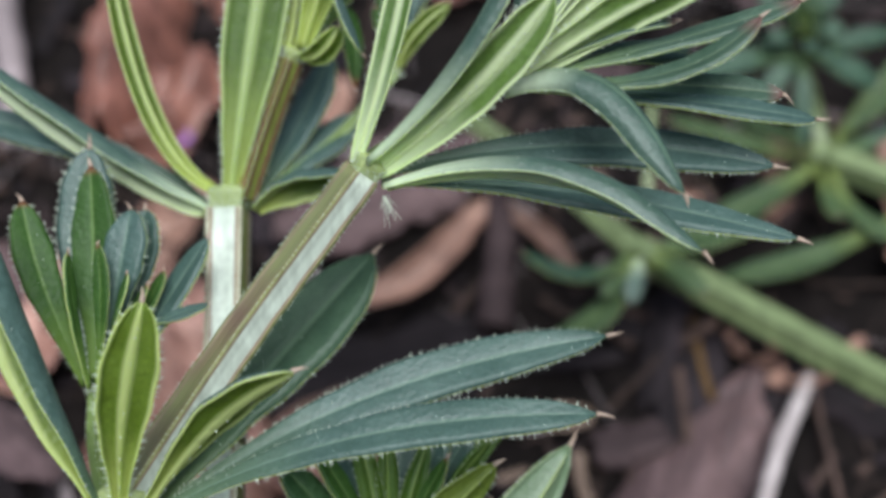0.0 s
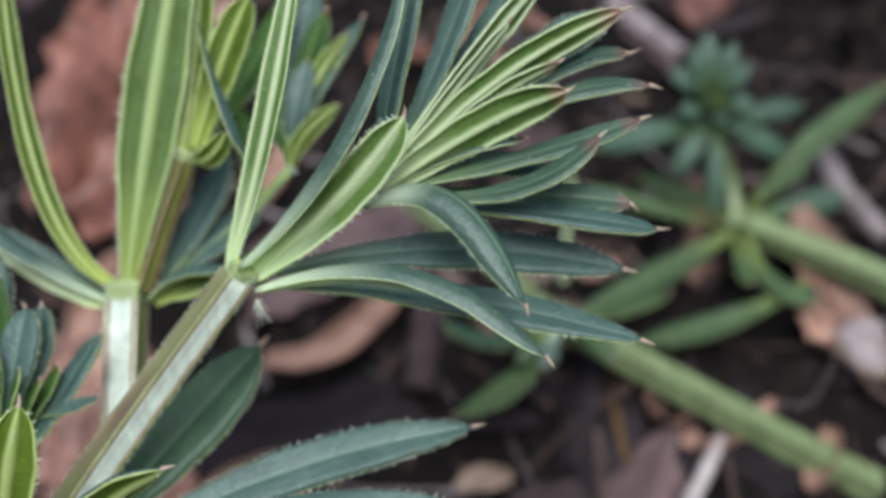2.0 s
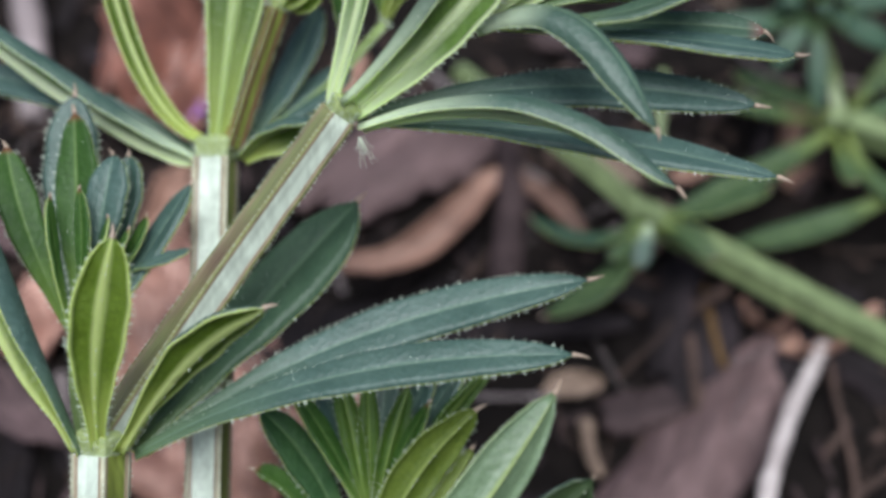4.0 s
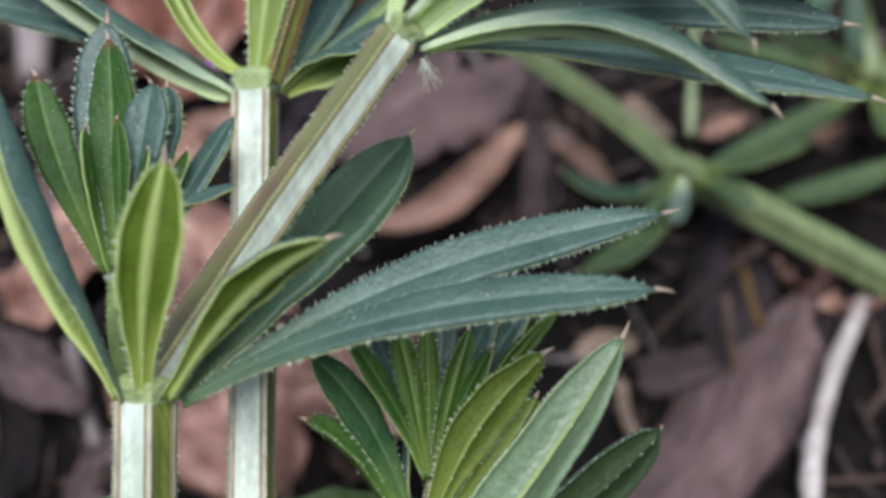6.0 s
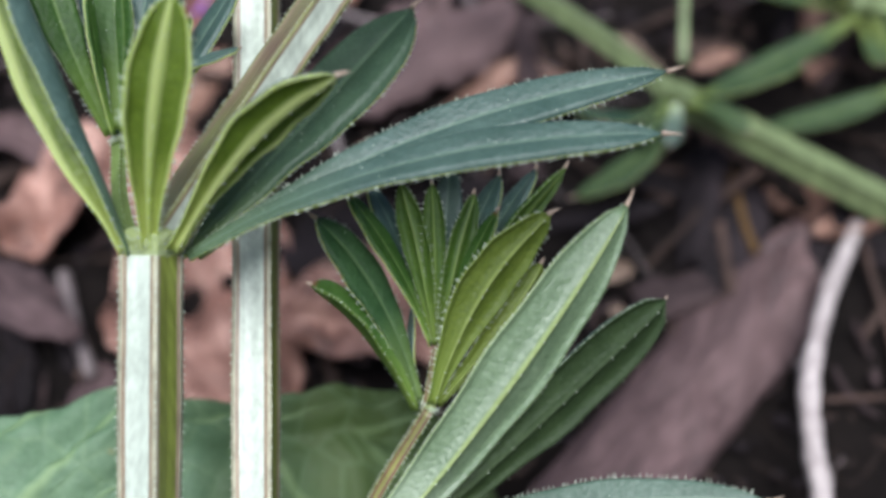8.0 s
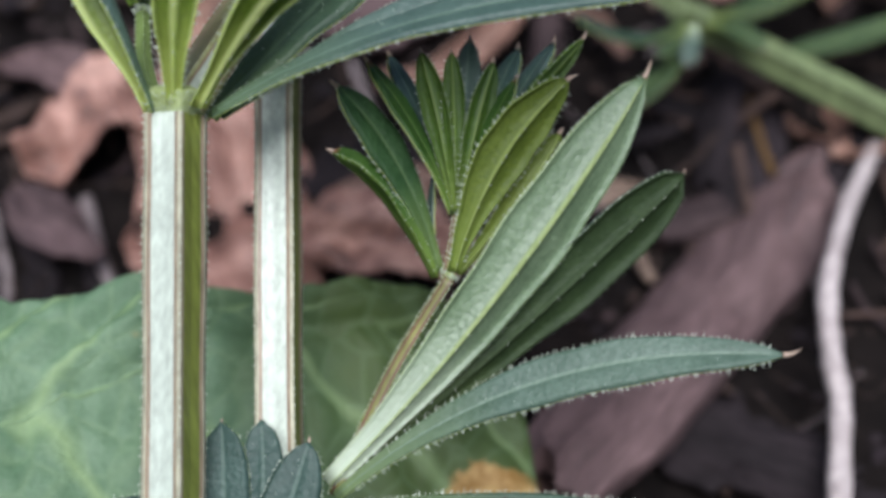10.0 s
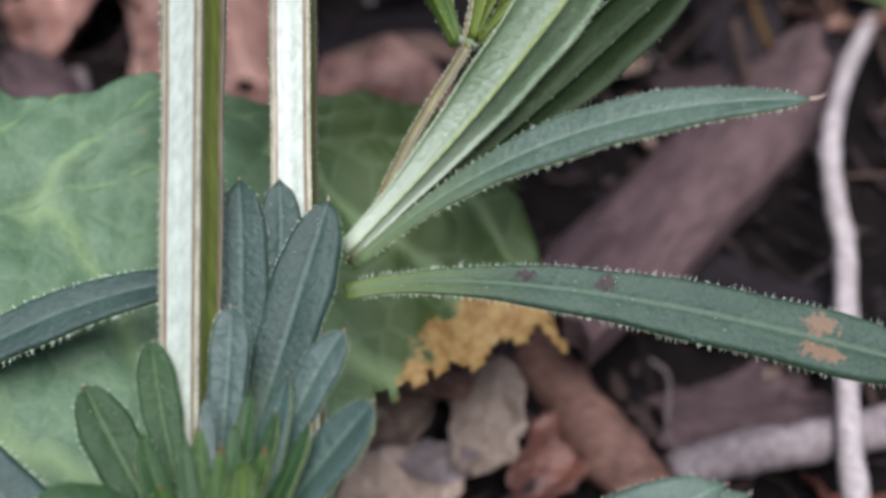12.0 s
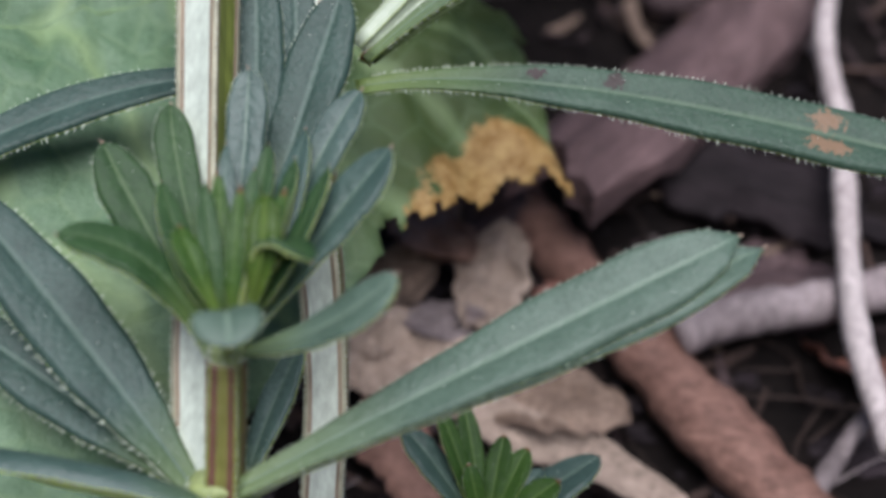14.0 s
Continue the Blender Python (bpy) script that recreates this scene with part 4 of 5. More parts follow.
# loose fibres and root hairs
for name, mat, count, lab in (("pale_fibres", TWIG, 50, "thin pale plant fibres strewn over the litter"), ("brown_fibres", TWIG_BROWN, 120, "thin brown root fibres strewn over the litter")):
    sv, sf = [], []
    for i in range(count):
        x, y = lr.uniform(-9, 11), 8 + 18 * lr.random() ** 1.1
        a, ln = lr.uniform(0, 6.28), lr.uniform(0.8, 2.6)
        pts = []
        for f in (-0.5, -0.2, 0.15, 0.5):
            qx, qy = x + f * ln * math.cos(a) + lr.normal(0, 0.1 * ln), y + f * ln * math.sin(a) * 0.85 + lr.normal(0, 0.1 * ln)
            pts.append((qx, qy, ground_height(qx, qy) + lr.uniform(0.15, 0.55)))
        path = path_through(pts, 4)
        wd = lr.uniform(0.012, 0.03)
        tv, tf = tube(path, np.linspace(wd, wd * 0.6, len(path)), i, 4)
        k0 = len(sv)
        sv += tv
        sf += [tuple(z + k0 for z in face) for face in tf]
    tagged(mesh_part(name, sv, sf, [mat], smooth=False), lab, "litter", kind="stuff")

# thinner litter farther out over the soil
for name, mat, count, lab in (("bark_mulch", BARK, 1500, "reddish bark mulch covering the soil farther off"), ("dark_mulch", BARK_DARK, 1700, "dark bark mulch covering the soil farther off"), ("leaf_mulch", DRY_LEAF, 600, "brown leaf scraps covering the soil farther off")):
    sv, sf = [], []
    while len(sv) < count * 10:
        x, y = lr.normal(0, 28), 16 + lr.normal(0, 24)
        if -13 < x < 15 and -4 < y < 33:
            continue
        a, ln, wd = lr.uniform(0, 6.28), lr.uniform(0.8, 3.0), lr.uniform(0.2, 0.8)
        c = V3((x, y, ground_height(x, y) + lr.uniform(0.05, 0.4)))
        rise = (ground_height(x, y + 0.5) - ground_height(x, y - 0.5))
        d = unit(V3((math.cos(a), math.sin(a), rise * math.sin(a) + lr.normal(0, 0.25))))
        e = unit(np.cross(V3((lr.normal(0, 0.3), lr.normal(0, 0.3) - rise, 1)), d))
        n3 = np.cross(d, e)
        k0 = len(sv)
        for f, w in ((-0.5, 0.4), (-0.25, 0.9), (0.05, 1.0), (0.3, 0.7), (0.5, 0.25)):
            w *= lr.uniform(0.7, 1.2)
            bow = n3 * 0.1 * ln * math.cos(f * 3)
            sv += [c + d * ln * f + e * wd * w + bow, c + d * ln * f - e * wd * w + bow - n3 * 0.08]
        for r5 in range(4):
            b5 = k0 + r5 * 2
            sf.append((b5, b5 + 1, b5 + 3, b5 + 2))
    tagged(mesh_part(name, sv, sf, [mat], smooth=False), lab, "litter", kind="stuff")


# ---- broad leaf low down behind the stems ----
DRY_S, DRY_V = 0.93, -1.0


def broad_leaf_skin(name):
    m, nodes, links = material(name)
    bsdf, out = nodes["Principled BSDF"], nodes["Material Output"]
    uv = nodes.new("ShaderNodeUVMap")
    sep = nodes.new("ShaderNodeSeparateXYZ")
    links.new(uv.outputs[0], sep.inputs[0])
    co = nodes.new("ShaderNodeTexCoord").outputs["Object"]
    a = noise_tex(nodes, links, 90.0, 4.0, 0.6, co)
    b = noise_tex(nodes, links, 1400.0, 4.0, 0.7, co)
    col = ramp(nodes, links, a, [(0.3, (0.070, 0.148, 0.072)), (0.72, (0.185, 0.290, 0.178))])
    col = mix(nodes, links, "MULTIPLY", col, ramp(nodes, links, b, [(0.3, (0.75, 0.78, 0.72)), (0.7, (1.2, 1.18, 1.15))]), 0.7)
    # yellowing towards the tip
    age = ramp(nodes, links, math_node(nodes, links, "ADD", sep.outputs[0], math_node(nodes, links, "MULTIPLY", a, 0.25)), [(0.77, (0, 0, 0)), (0.93, (0.85, 0.85, 0.85))])
    col = mix(nodes, links, "MIX", col, (0.078, 0.118, 0.022), age)
    # side veins
    va = math_node(nodes, links, "ABSOLUTE", sep.outputs[1])
    warp = math_node(nodes, links, "MULTIPLY", noise_tex(nodes, links, 70.0, 2.0, 0.5, co), 0.9)
    run = math_node(nodes, links, "ADD", math_node(nodes, links, "SUBTRACT", math_node(nodes, links, "MULTIPLY", sep.outputs[0], 7.0), math_node(nodes, links, "MULTIPLY", va, 1.6)), warp)
    rib = math_node(nodes, links, "ABSOLUTE", math_node(nodes, links, "SUBTRACT", math_node(nodes, links, "FRACT", run), 0.5))
    vein = ramp(nodes, links, rib, [(0.0, (0.65, 0.65, 0.65)), (0.13, (0, 0, 0))])
    col = mix(nodes, links, "MIX", col, (0.30, 0.42, 0.19), vein)
    # fine net of veins between puckered cells
    net = nodes.new("ShaderNodeTexVoronoi")
    net.feature = "DISTANCE_TO_EDGE"
    net.inputs["Scale"].default_value = 190.0
    links.new(co, net.inputs["Vector"])
    cells = ramp(nodes, links, net.outputs["Distance"], [(0.0, (0.24, 0.24, 0.24)), (0.09, (0, 0, 0))])
    col = mix(nodes, links, "MIX", col, (0.23, 0.34, 0.17), cells)
    # yellow dried corner by the tip
    du = math_node(nodes, links, "MULTIPLY", math_node(nodes, links, "SUBTRACT", sep.outputs[0], DRY_S), 7.0)
    dv = math_node(nodes, links, "MULTIPLY", math_node(nodes, links, "SUBTRACT", sep.outputs[1], DRY_V), 2.6)
    rr = math_node(nodes, links, "ADD", math_node(nodes, links, "MULTIPLY", du, du), math_node(nodes, links, "MULTIPLY", dv, dv))
    rr = math_node(nodes, links, "ADD", math_node(nodes, links, "SQRT", rr), math_node(nodes, links, "MULTIPLY", math_node(nodes, links, "SUBTRACT", noise_tex(nodes, links, 170.0, 4.0, 0.7, co), 0.5), 1.1))
    dry = ramp(nodes, links, rr, [(0.80, (1, 1, 1)), (0.9, (0, 0, 0))])
    tan = ramp(nodes, links, noise_tex(nodes, links, 500.0, 4.0, 0.7, co), [(0.35, (0.34, 0.18, 0.04)), (0.7, (0.68, 0.47, 0.19))])
    col = mix(nodes, links, "MIX", col, tan, dry)
    spots = ramp(nodes, links, noise_tex(nodes, links, 120.0, 2.0, 0.5, co), [(0.735, (0, 0, 0)), (0.77, (0.8, 0.8, 0.8))])
    col = mix(nodes, links, "MIX", col, (0.36, 0.26, 0.09), spots)
    links.new(col, bsdf.inputs["Base Color"])
    bsdf.inputs["Roughness"].default_value = 0.5
    puff = math_node(nodes, links, "ADD", math_node(nodes, links, "MULTIPLY", b, 0.35), math_node(nodes, links, "MINIMUM", net.outputs["Distance"], 0.3))
    links.new(bump_node(nodes, links, puff, 0.6, 0.0012), bsdf.inputs["Normal"])
    tl = nodes.new("ShaderNodeBsdfTranslucent")
    links.new(col, tl.inputs["Color"])
    join = nodes.new("ShaderNodeMixShader")
    join.inputs[0].default_value = 0.25
    links.new(bsdf.outputs[0], join.inputs[1])
    links.new(tl.outputs[0], join.inputs[2])
    links.new(join.outputs[0], out.inputs["Surface"])
    return m


BROAD = broad_leaf_skin("broad_leaf_skin")
VEIN = plain("leaf_vein", (0.17, 0.265, 0.13), 0.5, 0.2, 0.4, 600.0, 0.25)
LEAF_FOOT, LEAF_END = V3((-8.6, 5.3)), V3((0.15, 10.35))


def broad_point(s, v, lift=0.0):
    """A place on the broad leaf: s along its midrib, v across."""
    along = LEAF_END - LEAF_FOOT
    across = V3((-along[1], along[0])) / np.linalg.norm(along)
    outer = min(2.75 - 1.25 * s, 0.2 + 1.4 * math.sqrt(max(0.0, (1.03 - s) / 0.1)))
    inner = -0.66 - 5.0 * max(0.0, 0.815 - s) + 0.07 * noise.noise((s * 30, 2, 0)) + 0.12 * noise.noise((s * 9, 7, 0))
    rib = min(0.6 + 1.35 * s, outer - 0.3)
    a = rib + (outer - rib) * v if v > 0 else rib + (rib - inner) * v
    p = LEAF_FOOT + along * (s - 0.02 * abs(v)) + across * a
    z = 2.36 - 0.55 * (p[0] + 1.62) + 0.86 * (p[1] - 8.25)
    z += 0.2 * (1 - v * v) * math.sin(math.pi * s) - 0.12 * math.exp(-((v / 0.06) ** 2))
    ribs = abs(((s * 7 - abs(v) * 1.6) % 1.0) - 0.5) * 2
    z += 0.15 * (1 - ribs**2) * min(1, 3 * abs(v)) + 0.2 * noise.noise((p[0] * 0.6, p[1] * 0.6, 4)) + 0.18 * noise.noise((p[0] * 1.7, p[1] * 1.7, 6)) + 0.07 * noise.noise((p[0] * 4.5, p[1] * 4.5, 3))
    return V3((p[0], p[1], z + lift))


plantain = thing("broad_leaved_plant", "broad green veined leaf with a dried yellow corner near the ground", "plant")
nu, nv, bv, bf, bu = 110, 66, [], [], []
for side in (0, 1):
    for i in range(nu):
        for j in range(nv):
            s, v = i / (nu - 1), j / (nv - 1) * 2 - 1
            bv.append(broad_point(s, v, -0.03 * side))
            bu.append((s, v))
kk = nu * nv


def eaten(i, j):
    s, v = i / (nu - 1), j / (nv - 1) * 2 - 1
    return s > 0.985 + 0.02 * noise.noise((v * 9, 1, 1)) or (s > 0.75 and v < -0.93 + 0.1 * noise.noise((s * 40, 5, 1)))


solid = [[not eaten(i, j) for j in range(nv - 1)] for i in range(nu - 1)]
for i in range(nu - 1):
    for j in range(nv - 1):
        if solid[i][j]:
            a = i * nv + j
            bf += [(a, a + nv, a + nv + 1, a + 1), (kk + a, kk + a + 1, kk + a + nv + 1, kk + a + nv)]
            if i == nu - 2 or not solid[i + 1][j]:
                bf.append((a + nv, kk + a + nv, kk + a + nv + 1, a + nv + 1))
            if j == 0 or not solid[i][j - 1]:
                bf.append((a, kk + a, kk + a + nv, a + nv))
            if j == nv - 2 or not solid[i][j + 1]:
                bf.append((a + 1, a + nv + 1, kk + a + nv + 1, kk + a + 1))
blade = mesh_part("leaf_blade", bv, bf, [BROAD], plantain, uvs=bu)
line = np.array([broad_point(s, 0, -0.035) for s in np.linspace(0, 0.9, 60)])
tv, tf = tube(line, np.linspace(0.06, 0.02, 60), 1, 8)
mesh_part("midrib", tv, tf, [VEIN], blade, label="pale raised midrib")
tv, tf = tube(path_through([broad_point(0, 0), (-9.2, 4.6, 3.2), (-9.6, 3.6, ground_height(-9.6, 3.6) - 0.1)], 10), np.full(21, 0.16), 2)
mesh_part("stalk", tv, tf, [VEIN], plantain)


# ---- cleavers ----
front = thing("cleavers_plant", "fresh green cleavers with whorled leaves and a square bristly stem", "plant", "cleavers plants")
back = thing("cleavers_plant", "taller green cleavers standing behind, with a side shoot and whorled leaves", "plant", "cleavers plants")
sprout = thing("cleavers_plant", "small low cleavers sprout with dark green leaves", "plant", "cleavers plants")
far = thing("cleavers_plant", "green cleavers with a dense leafy rosette sprawling over the litter", "plant", "cleavers plants")
far_low = thing("cleavers_plant", "thick-stemmed green cleavers lying over the litter", "plant", "cleavers plants")
BARE |= {far.name, far_low.name}


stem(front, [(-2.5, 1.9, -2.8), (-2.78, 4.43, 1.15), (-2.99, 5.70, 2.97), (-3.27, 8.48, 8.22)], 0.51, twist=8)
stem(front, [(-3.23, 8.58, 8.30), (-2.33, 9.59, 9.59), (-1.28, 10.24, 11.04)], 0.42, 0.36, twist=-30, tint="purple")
node(front, (-3.25, 8.48, 8.22), 0.29)
node(front, (-1.26, 10.24, 11.05), 0.22)
node(front, (-2.87, 5.67, 2.99), 0.26)
node(front, (-2.73, 4.73, 1.82), 0.27)
leaf(front, (-3.43, 8.43, 8.27), (-3.90, 8.77, 9.39), (-4.77, 9.65, 10.76), 0.60, (0.58, 0.81, -0.05), arch=-0.4)
leaf(front, (-3.24, 8.38, 8.35), (-3.10, 8.36, 9.47), (-2.88, 8.54, 10.52), 0.55, (-0.36, 0.90, -0.20), "under", arch=-0.04, peak=0.66)
leaf(front, (-3.03, 8.39, 8.33), (-2.37, 8.49, 9.30), (-1.61, 8.58, 9.90), 0.66, (-0.52, 0.70, 0.46), "under", arch=0.08, peak=0.66)
leaf(front, (-3.07, 8.68, 8.13), (-2.34, 9.87, 8.76), (-1.30, 11.06, 9.74), 0.94, (-0.38, -0.60, 0.70), "dull", peak=0.74)
leaf(front, (-2.92, 8.61, 8.18), (-1.10, 9.61, 8.96), (1.15, 10.18, 9.49), 0.56, (-0.00, -0.45, 0.89))
leaf(front, (-2.94, 8.47, 8.24), (-1.13, 8.84, 9.04), (1.06, 9.12, 9.31), 0.50, (0.03, -0.27, 0.96))
stem(front, [(-3.52, 8.67, 8.21), (-3.73, 9.09, 8.49), (-3.84, 9.49, 8.81)], 0.14, 0.12, tint="young")
node(front, (-3.84, 9.49, 8.81), 0.10)
leaf(front, (-3.92, 9.52, 8.88), (-4.36, 9.84, 9.76), (-4.68, 10.30, 10.46), 0.42, (0.43, -0.65, 0.62), "young")
leaf(front, (-3.87, 9.61, 8.83), (-4.14, 10.36, 9.82), (-4.22, 11.01, 10.76), 0.62, (0.08, -0.67, 0.74))
leaf(front, (-3.84, 9.55, 8.93), (-3.93, 10.03, 9.81), (-4.10, 10.69, 10.71), 0.50, (-0.03, -0.68, 0.73), "young")
leaf(front, (-3.79, 9.56, 8.93), (-3.66, 9.97, 9.85), (-3.62, 10.40, 10.40), 0.48, (-0.13, -0.68, 0.72))
leaf(front, (-3.82, 9.64, 8.88), (-3.61, 10.25, 9.72), (-3.56, 10.63, 10.29), 0.42, (-0.22, -0.68, 0.70))
leaf(front, (-3.81, 9.34, 8.96), (-3.97, 9.58, 9.62), (-4.10, 9.91, 10.15), 0.20, (0.94, -0.06, 0.34), "young")
leaf(front, (-3.75, 9.36, 8.99), (-3.74, 9.66, 9.71), (-3.83, 9.98, 10.21), 0.20, (-0.35, -0.64, 0.69), "young")
leaf(front, (-3.72, 9.44, 9.12), (-3.59, 9.62, 9.63), (-3.51, 9.84, 10.00), 0.18, (-0.83, -0.25, 0.49), "young")
leaf(front, (-3.70, 9.46, 8.94), (-3.57, 9.73, 9.39), (-3.37, 9.98, 9.81), 0.17, (-0.34, -0.22, 0.91), "young")
leaf(front, (-3.60, 9.58, 8.93), (-3.34, 10.10, 9.39), (-2.93, 10.62, 10.02), 0.46, (-0.50, -0.37, 0.78))
leaf(front, (-3.41, 9.95, 9.35), (-3.12, 9.95, 9.49), (-2.79, 10.05, 9.59), 0.20, (-0.11, -0.13, 0.99))
leaf(front, (-3.74, 9.56, 8.93), (-3.47, 10.00, 9.44), (-3.30, 10.28, 9.80), 0.22, (-0.50, -0.37, 0.78), "young")
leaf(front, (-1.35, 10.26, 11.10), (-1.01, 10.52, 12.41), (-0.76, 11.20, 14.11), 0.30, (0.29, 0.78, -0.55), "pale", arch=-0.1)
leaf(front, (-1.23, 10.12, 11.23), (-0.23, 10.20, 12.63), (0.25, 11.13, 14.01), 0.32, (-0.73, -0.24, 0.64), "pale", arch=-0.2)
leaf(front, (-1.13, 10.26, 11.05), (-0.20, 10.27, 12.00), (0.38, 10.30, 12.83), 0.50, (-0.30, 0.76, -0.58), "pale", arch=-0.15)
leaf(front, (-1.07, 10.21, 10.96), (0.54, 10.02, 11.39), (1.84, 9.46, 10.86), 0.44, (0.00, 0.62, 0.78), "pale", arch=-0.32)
leaf(front, (-1.11, 10.31, 10.93), (0.82, 10.36, 10.92), (2.77, 10.10, 10.73), 0.50, (0.10, -0.19, 0.98))
leaf(front, (-1.15, 10.43, 10.95), (0.70, 10.84, 11.20), (2.58, 10.75, 11.15), 0.50, (0.03, -0.51, 0.86))
stem(front, [(-1.22, 10.39, 11.10), (-0.54, 10.63, 11.57), (0.09, 10.60, 11.94)], 0.2, 0.16, tint="young")
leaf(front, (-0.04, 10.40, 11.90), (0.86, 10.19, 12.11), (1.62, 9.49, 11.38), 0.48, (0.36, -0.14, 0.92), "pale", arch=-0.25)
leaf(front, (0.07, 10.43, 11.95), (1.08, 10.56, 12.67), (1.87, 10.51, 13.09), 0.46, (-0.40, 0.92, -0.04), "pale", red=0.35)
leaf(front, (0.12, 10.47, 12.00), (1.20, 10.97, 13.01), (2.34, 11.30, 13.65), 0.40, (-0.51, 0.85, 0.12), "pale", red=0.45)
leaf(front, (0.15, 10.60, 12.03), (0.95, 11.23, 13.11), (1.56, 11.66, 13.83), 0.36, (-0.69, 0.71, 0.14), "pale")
leaf(front, (0.10, 10.59, 12.03), (0.15, 11.01, 12.82), (0.37, 11.75, 14.20), 0.40, (-0.65, -0.57, 0.50))
leaf(front, (0.11, 10.69, 11.99), (0.57, 11.25, 12.99), (0.93, 11.85, 14.09), 0.40, (-0.65, -0.57, 0.50))
leaf(front, (0.14, 10.69, 11.99), (0.74, 11.28, 12.81), (1.33, 11.99, 13.85), 0.40, (-0.65, -0.57, 0.50))
leaf(front, (0.23, 10.48, 12.00), (1.52, 10.67, 12.36), (2.60, 10.94, 12.70), 0.36, (-0.12, -0.09, 0.99), red=0.3)
leaf(front, (0.23, 10.46, 11.98), (1.38, 10.32, 12.15), (2.20, 10.54, 12.65), 0.38, (-0.02, -0.04, 1.00), red=0.3)
leaf(front, (0.17, 10.52, 11.87), (1.66, 10.52, 11.84), (2.84, 10.56, 11.72), 0.36, (0.04, -0.08, 1.00), red=0.12)
leaf(front, (0.19, 10.72, 11.83), (1.65, 10.87, 11.86), (2.58, 10.92, 11.81), 0.40, (0.07, -0.37, 0.93), red=0.2)
leaf(front, (0.21, 10.58, 11.98), (1.64, 11.20, 12.72), (2.69, 11.38, 12.89), 0.38, (-0.22, -0.10, 0.97), red=0.25)
leaf(front, (0.20, 10.68, 11.97), (1.57, 11.49, 12.85), (2.46, 11.70, 13.10), 0.42, (-0.22, -0.10, 0.97), red=0.25)
leaf(front, (0.20, 10.68, 11.97), (1.45, 11.56, 13.00), (2.27, 11.95, 13.39), 0.50, (-0.18, -0.52, 0.84))
leaf(front, (0.13, 10.75, 11.90), (1.07, 10.95, 12.12), (1.80, 11.00, 12.09), 0.40, (0.00, -0.23, 0.97), "young", red=0.25)
leaf(front, (0.23, 10.49, 12.03), (0.92, 10.63, 12.40), (1.50, 10.74, 12.51), 0.26, (-0.02, 0.01, 1.00), "young", red=0.3)
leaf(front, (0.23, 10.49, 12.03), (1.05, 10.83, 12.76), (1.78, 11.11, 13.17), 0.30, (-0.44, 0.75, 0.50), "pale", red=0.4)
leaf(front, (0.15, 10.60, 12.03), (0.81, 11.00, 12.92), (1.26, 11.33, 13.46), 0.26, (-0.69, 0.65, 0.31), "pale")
node(front, (0.11, 10.45, 11.96), 0.15)
leaf(front, (-2.76, 5.83, 2.97), (-2.72, 6.70, 4.21), (-2.85, 7.62, 5.57), 0.52, (-0.05, -0.82, 0.57), "blue", blunt=1)
leaf(front, (-2.72, 5.88, 2.95), (-2.45, 6.85, 4.25), (-2.51, 7.73, 5.54), 0.44, (0.14, -0.81, 0.57), "blue", blunt=1)
leaf(front, (-2.67, 5.80, 3.15), (-2.33, 6.81, 4.40), (-2.05, 7.64, 5.39), 0.62, (-0.05, -0.82, 0.57), "blue", blunt=2)
leaf(front, (-2.57, 4.82, 1.65), (-2.43, 5.27, 2.15), (-2.15, 5.68, 2.80), 0.34, (-0.40, -0.74, 0.54))
leaf(front, (-2.89, 4.73, 1.86), (-3.68, 5.16, 2.69), (-5.14, 5.90, 4.08), 0.74, (0.23, -0.59, 0.77), "blue")
leaf(front, (-2.96, 4.82, 1.83), (-3.92, 5.20, 2.32), (-5.28, 5.63, 2.99), 0.60, (0.23, -0.59, 0.77), "blue")
leaf(front, (-2.73, 4.63, 1.86), (-3.51, 4.52, 2.21), (-4.86, 4.51, 2.38), 0.50, (-0.01, 0.66, 0.75), "under", arch=-0.3)
leaf(front, (-2.58, 4.67, 1.92), (-0.84, 5.16, 2.80), (1.45, 5.91, 3.83), 0.72, (-0.18, -0.53, 0.83), "skylit", blunt=1)
leaf(front, (-2.57, 4.76, 1.81), (-0.84, 5.20, 2.70), (1.67, 5.96, 3.71), 0.66, (-0.18, -0.53, 0.83), "skylit", blunt=1)


stem(front, [(-2.64, 4.67, 1.81), (-2.61, 4.78, 2.44), (-2.60, 4.91, 2.98)], 0.34, 0.3, tint="red")
node(front, (-2.61, 4.92, 3.00), 0.17)
leaf(front, (-2.71, 5.03, 3.02), (-3.37, 5.56, 3.82), (-3.80, 5.91, 4.42), 0.48, (0.34, -0.69, 0.64), "deep", blunt=2)
leaf(front, (-2.73, 4.92, 3.02), (-3.20, 5.00, 3.77), (-3.88, 4.95, 4.00), 0.48, (0.20, -0.24, 0.95), "deep", blunt=2)
leaf(front, (-2.72, 5.16, 3.05), (-3.16, 5.90, 4.07), (-3.31, 6.26, 4.66), 0.36, (0.15, -0.79, 0.59), "deep", blunt=2)
leaf(front, (-2.65, 5.16, 3.05), (-2.66, 6.05, 4.33), (-2.67, 6.42, 4.94), 0.36, (0.04, -0.74, 0.67), blunt=2)
leaf(front, (-2.58, 5.17, 3.05), (-2.06, 5.94, 4.25), (-1.71, 6.32, 4.82), 0.38, (-0.17, -0.74, 0.65), blunt=2)
leaf(front, (-2.53, 5.06, 3.06), (-1.88, 5.49, 3.94), (-1.40, 5.77, 4.52), 0.48, (-0.33, -0.59, 0.74), blunt=2)
leaf(front, (-2.49, 4.95, 3.06), (-1.79, 4.73, 3.45), (-1.25, 4.74, 3.89), 0.44, (-0.11, -0.40, 0.90), "skylit", blunt=2)
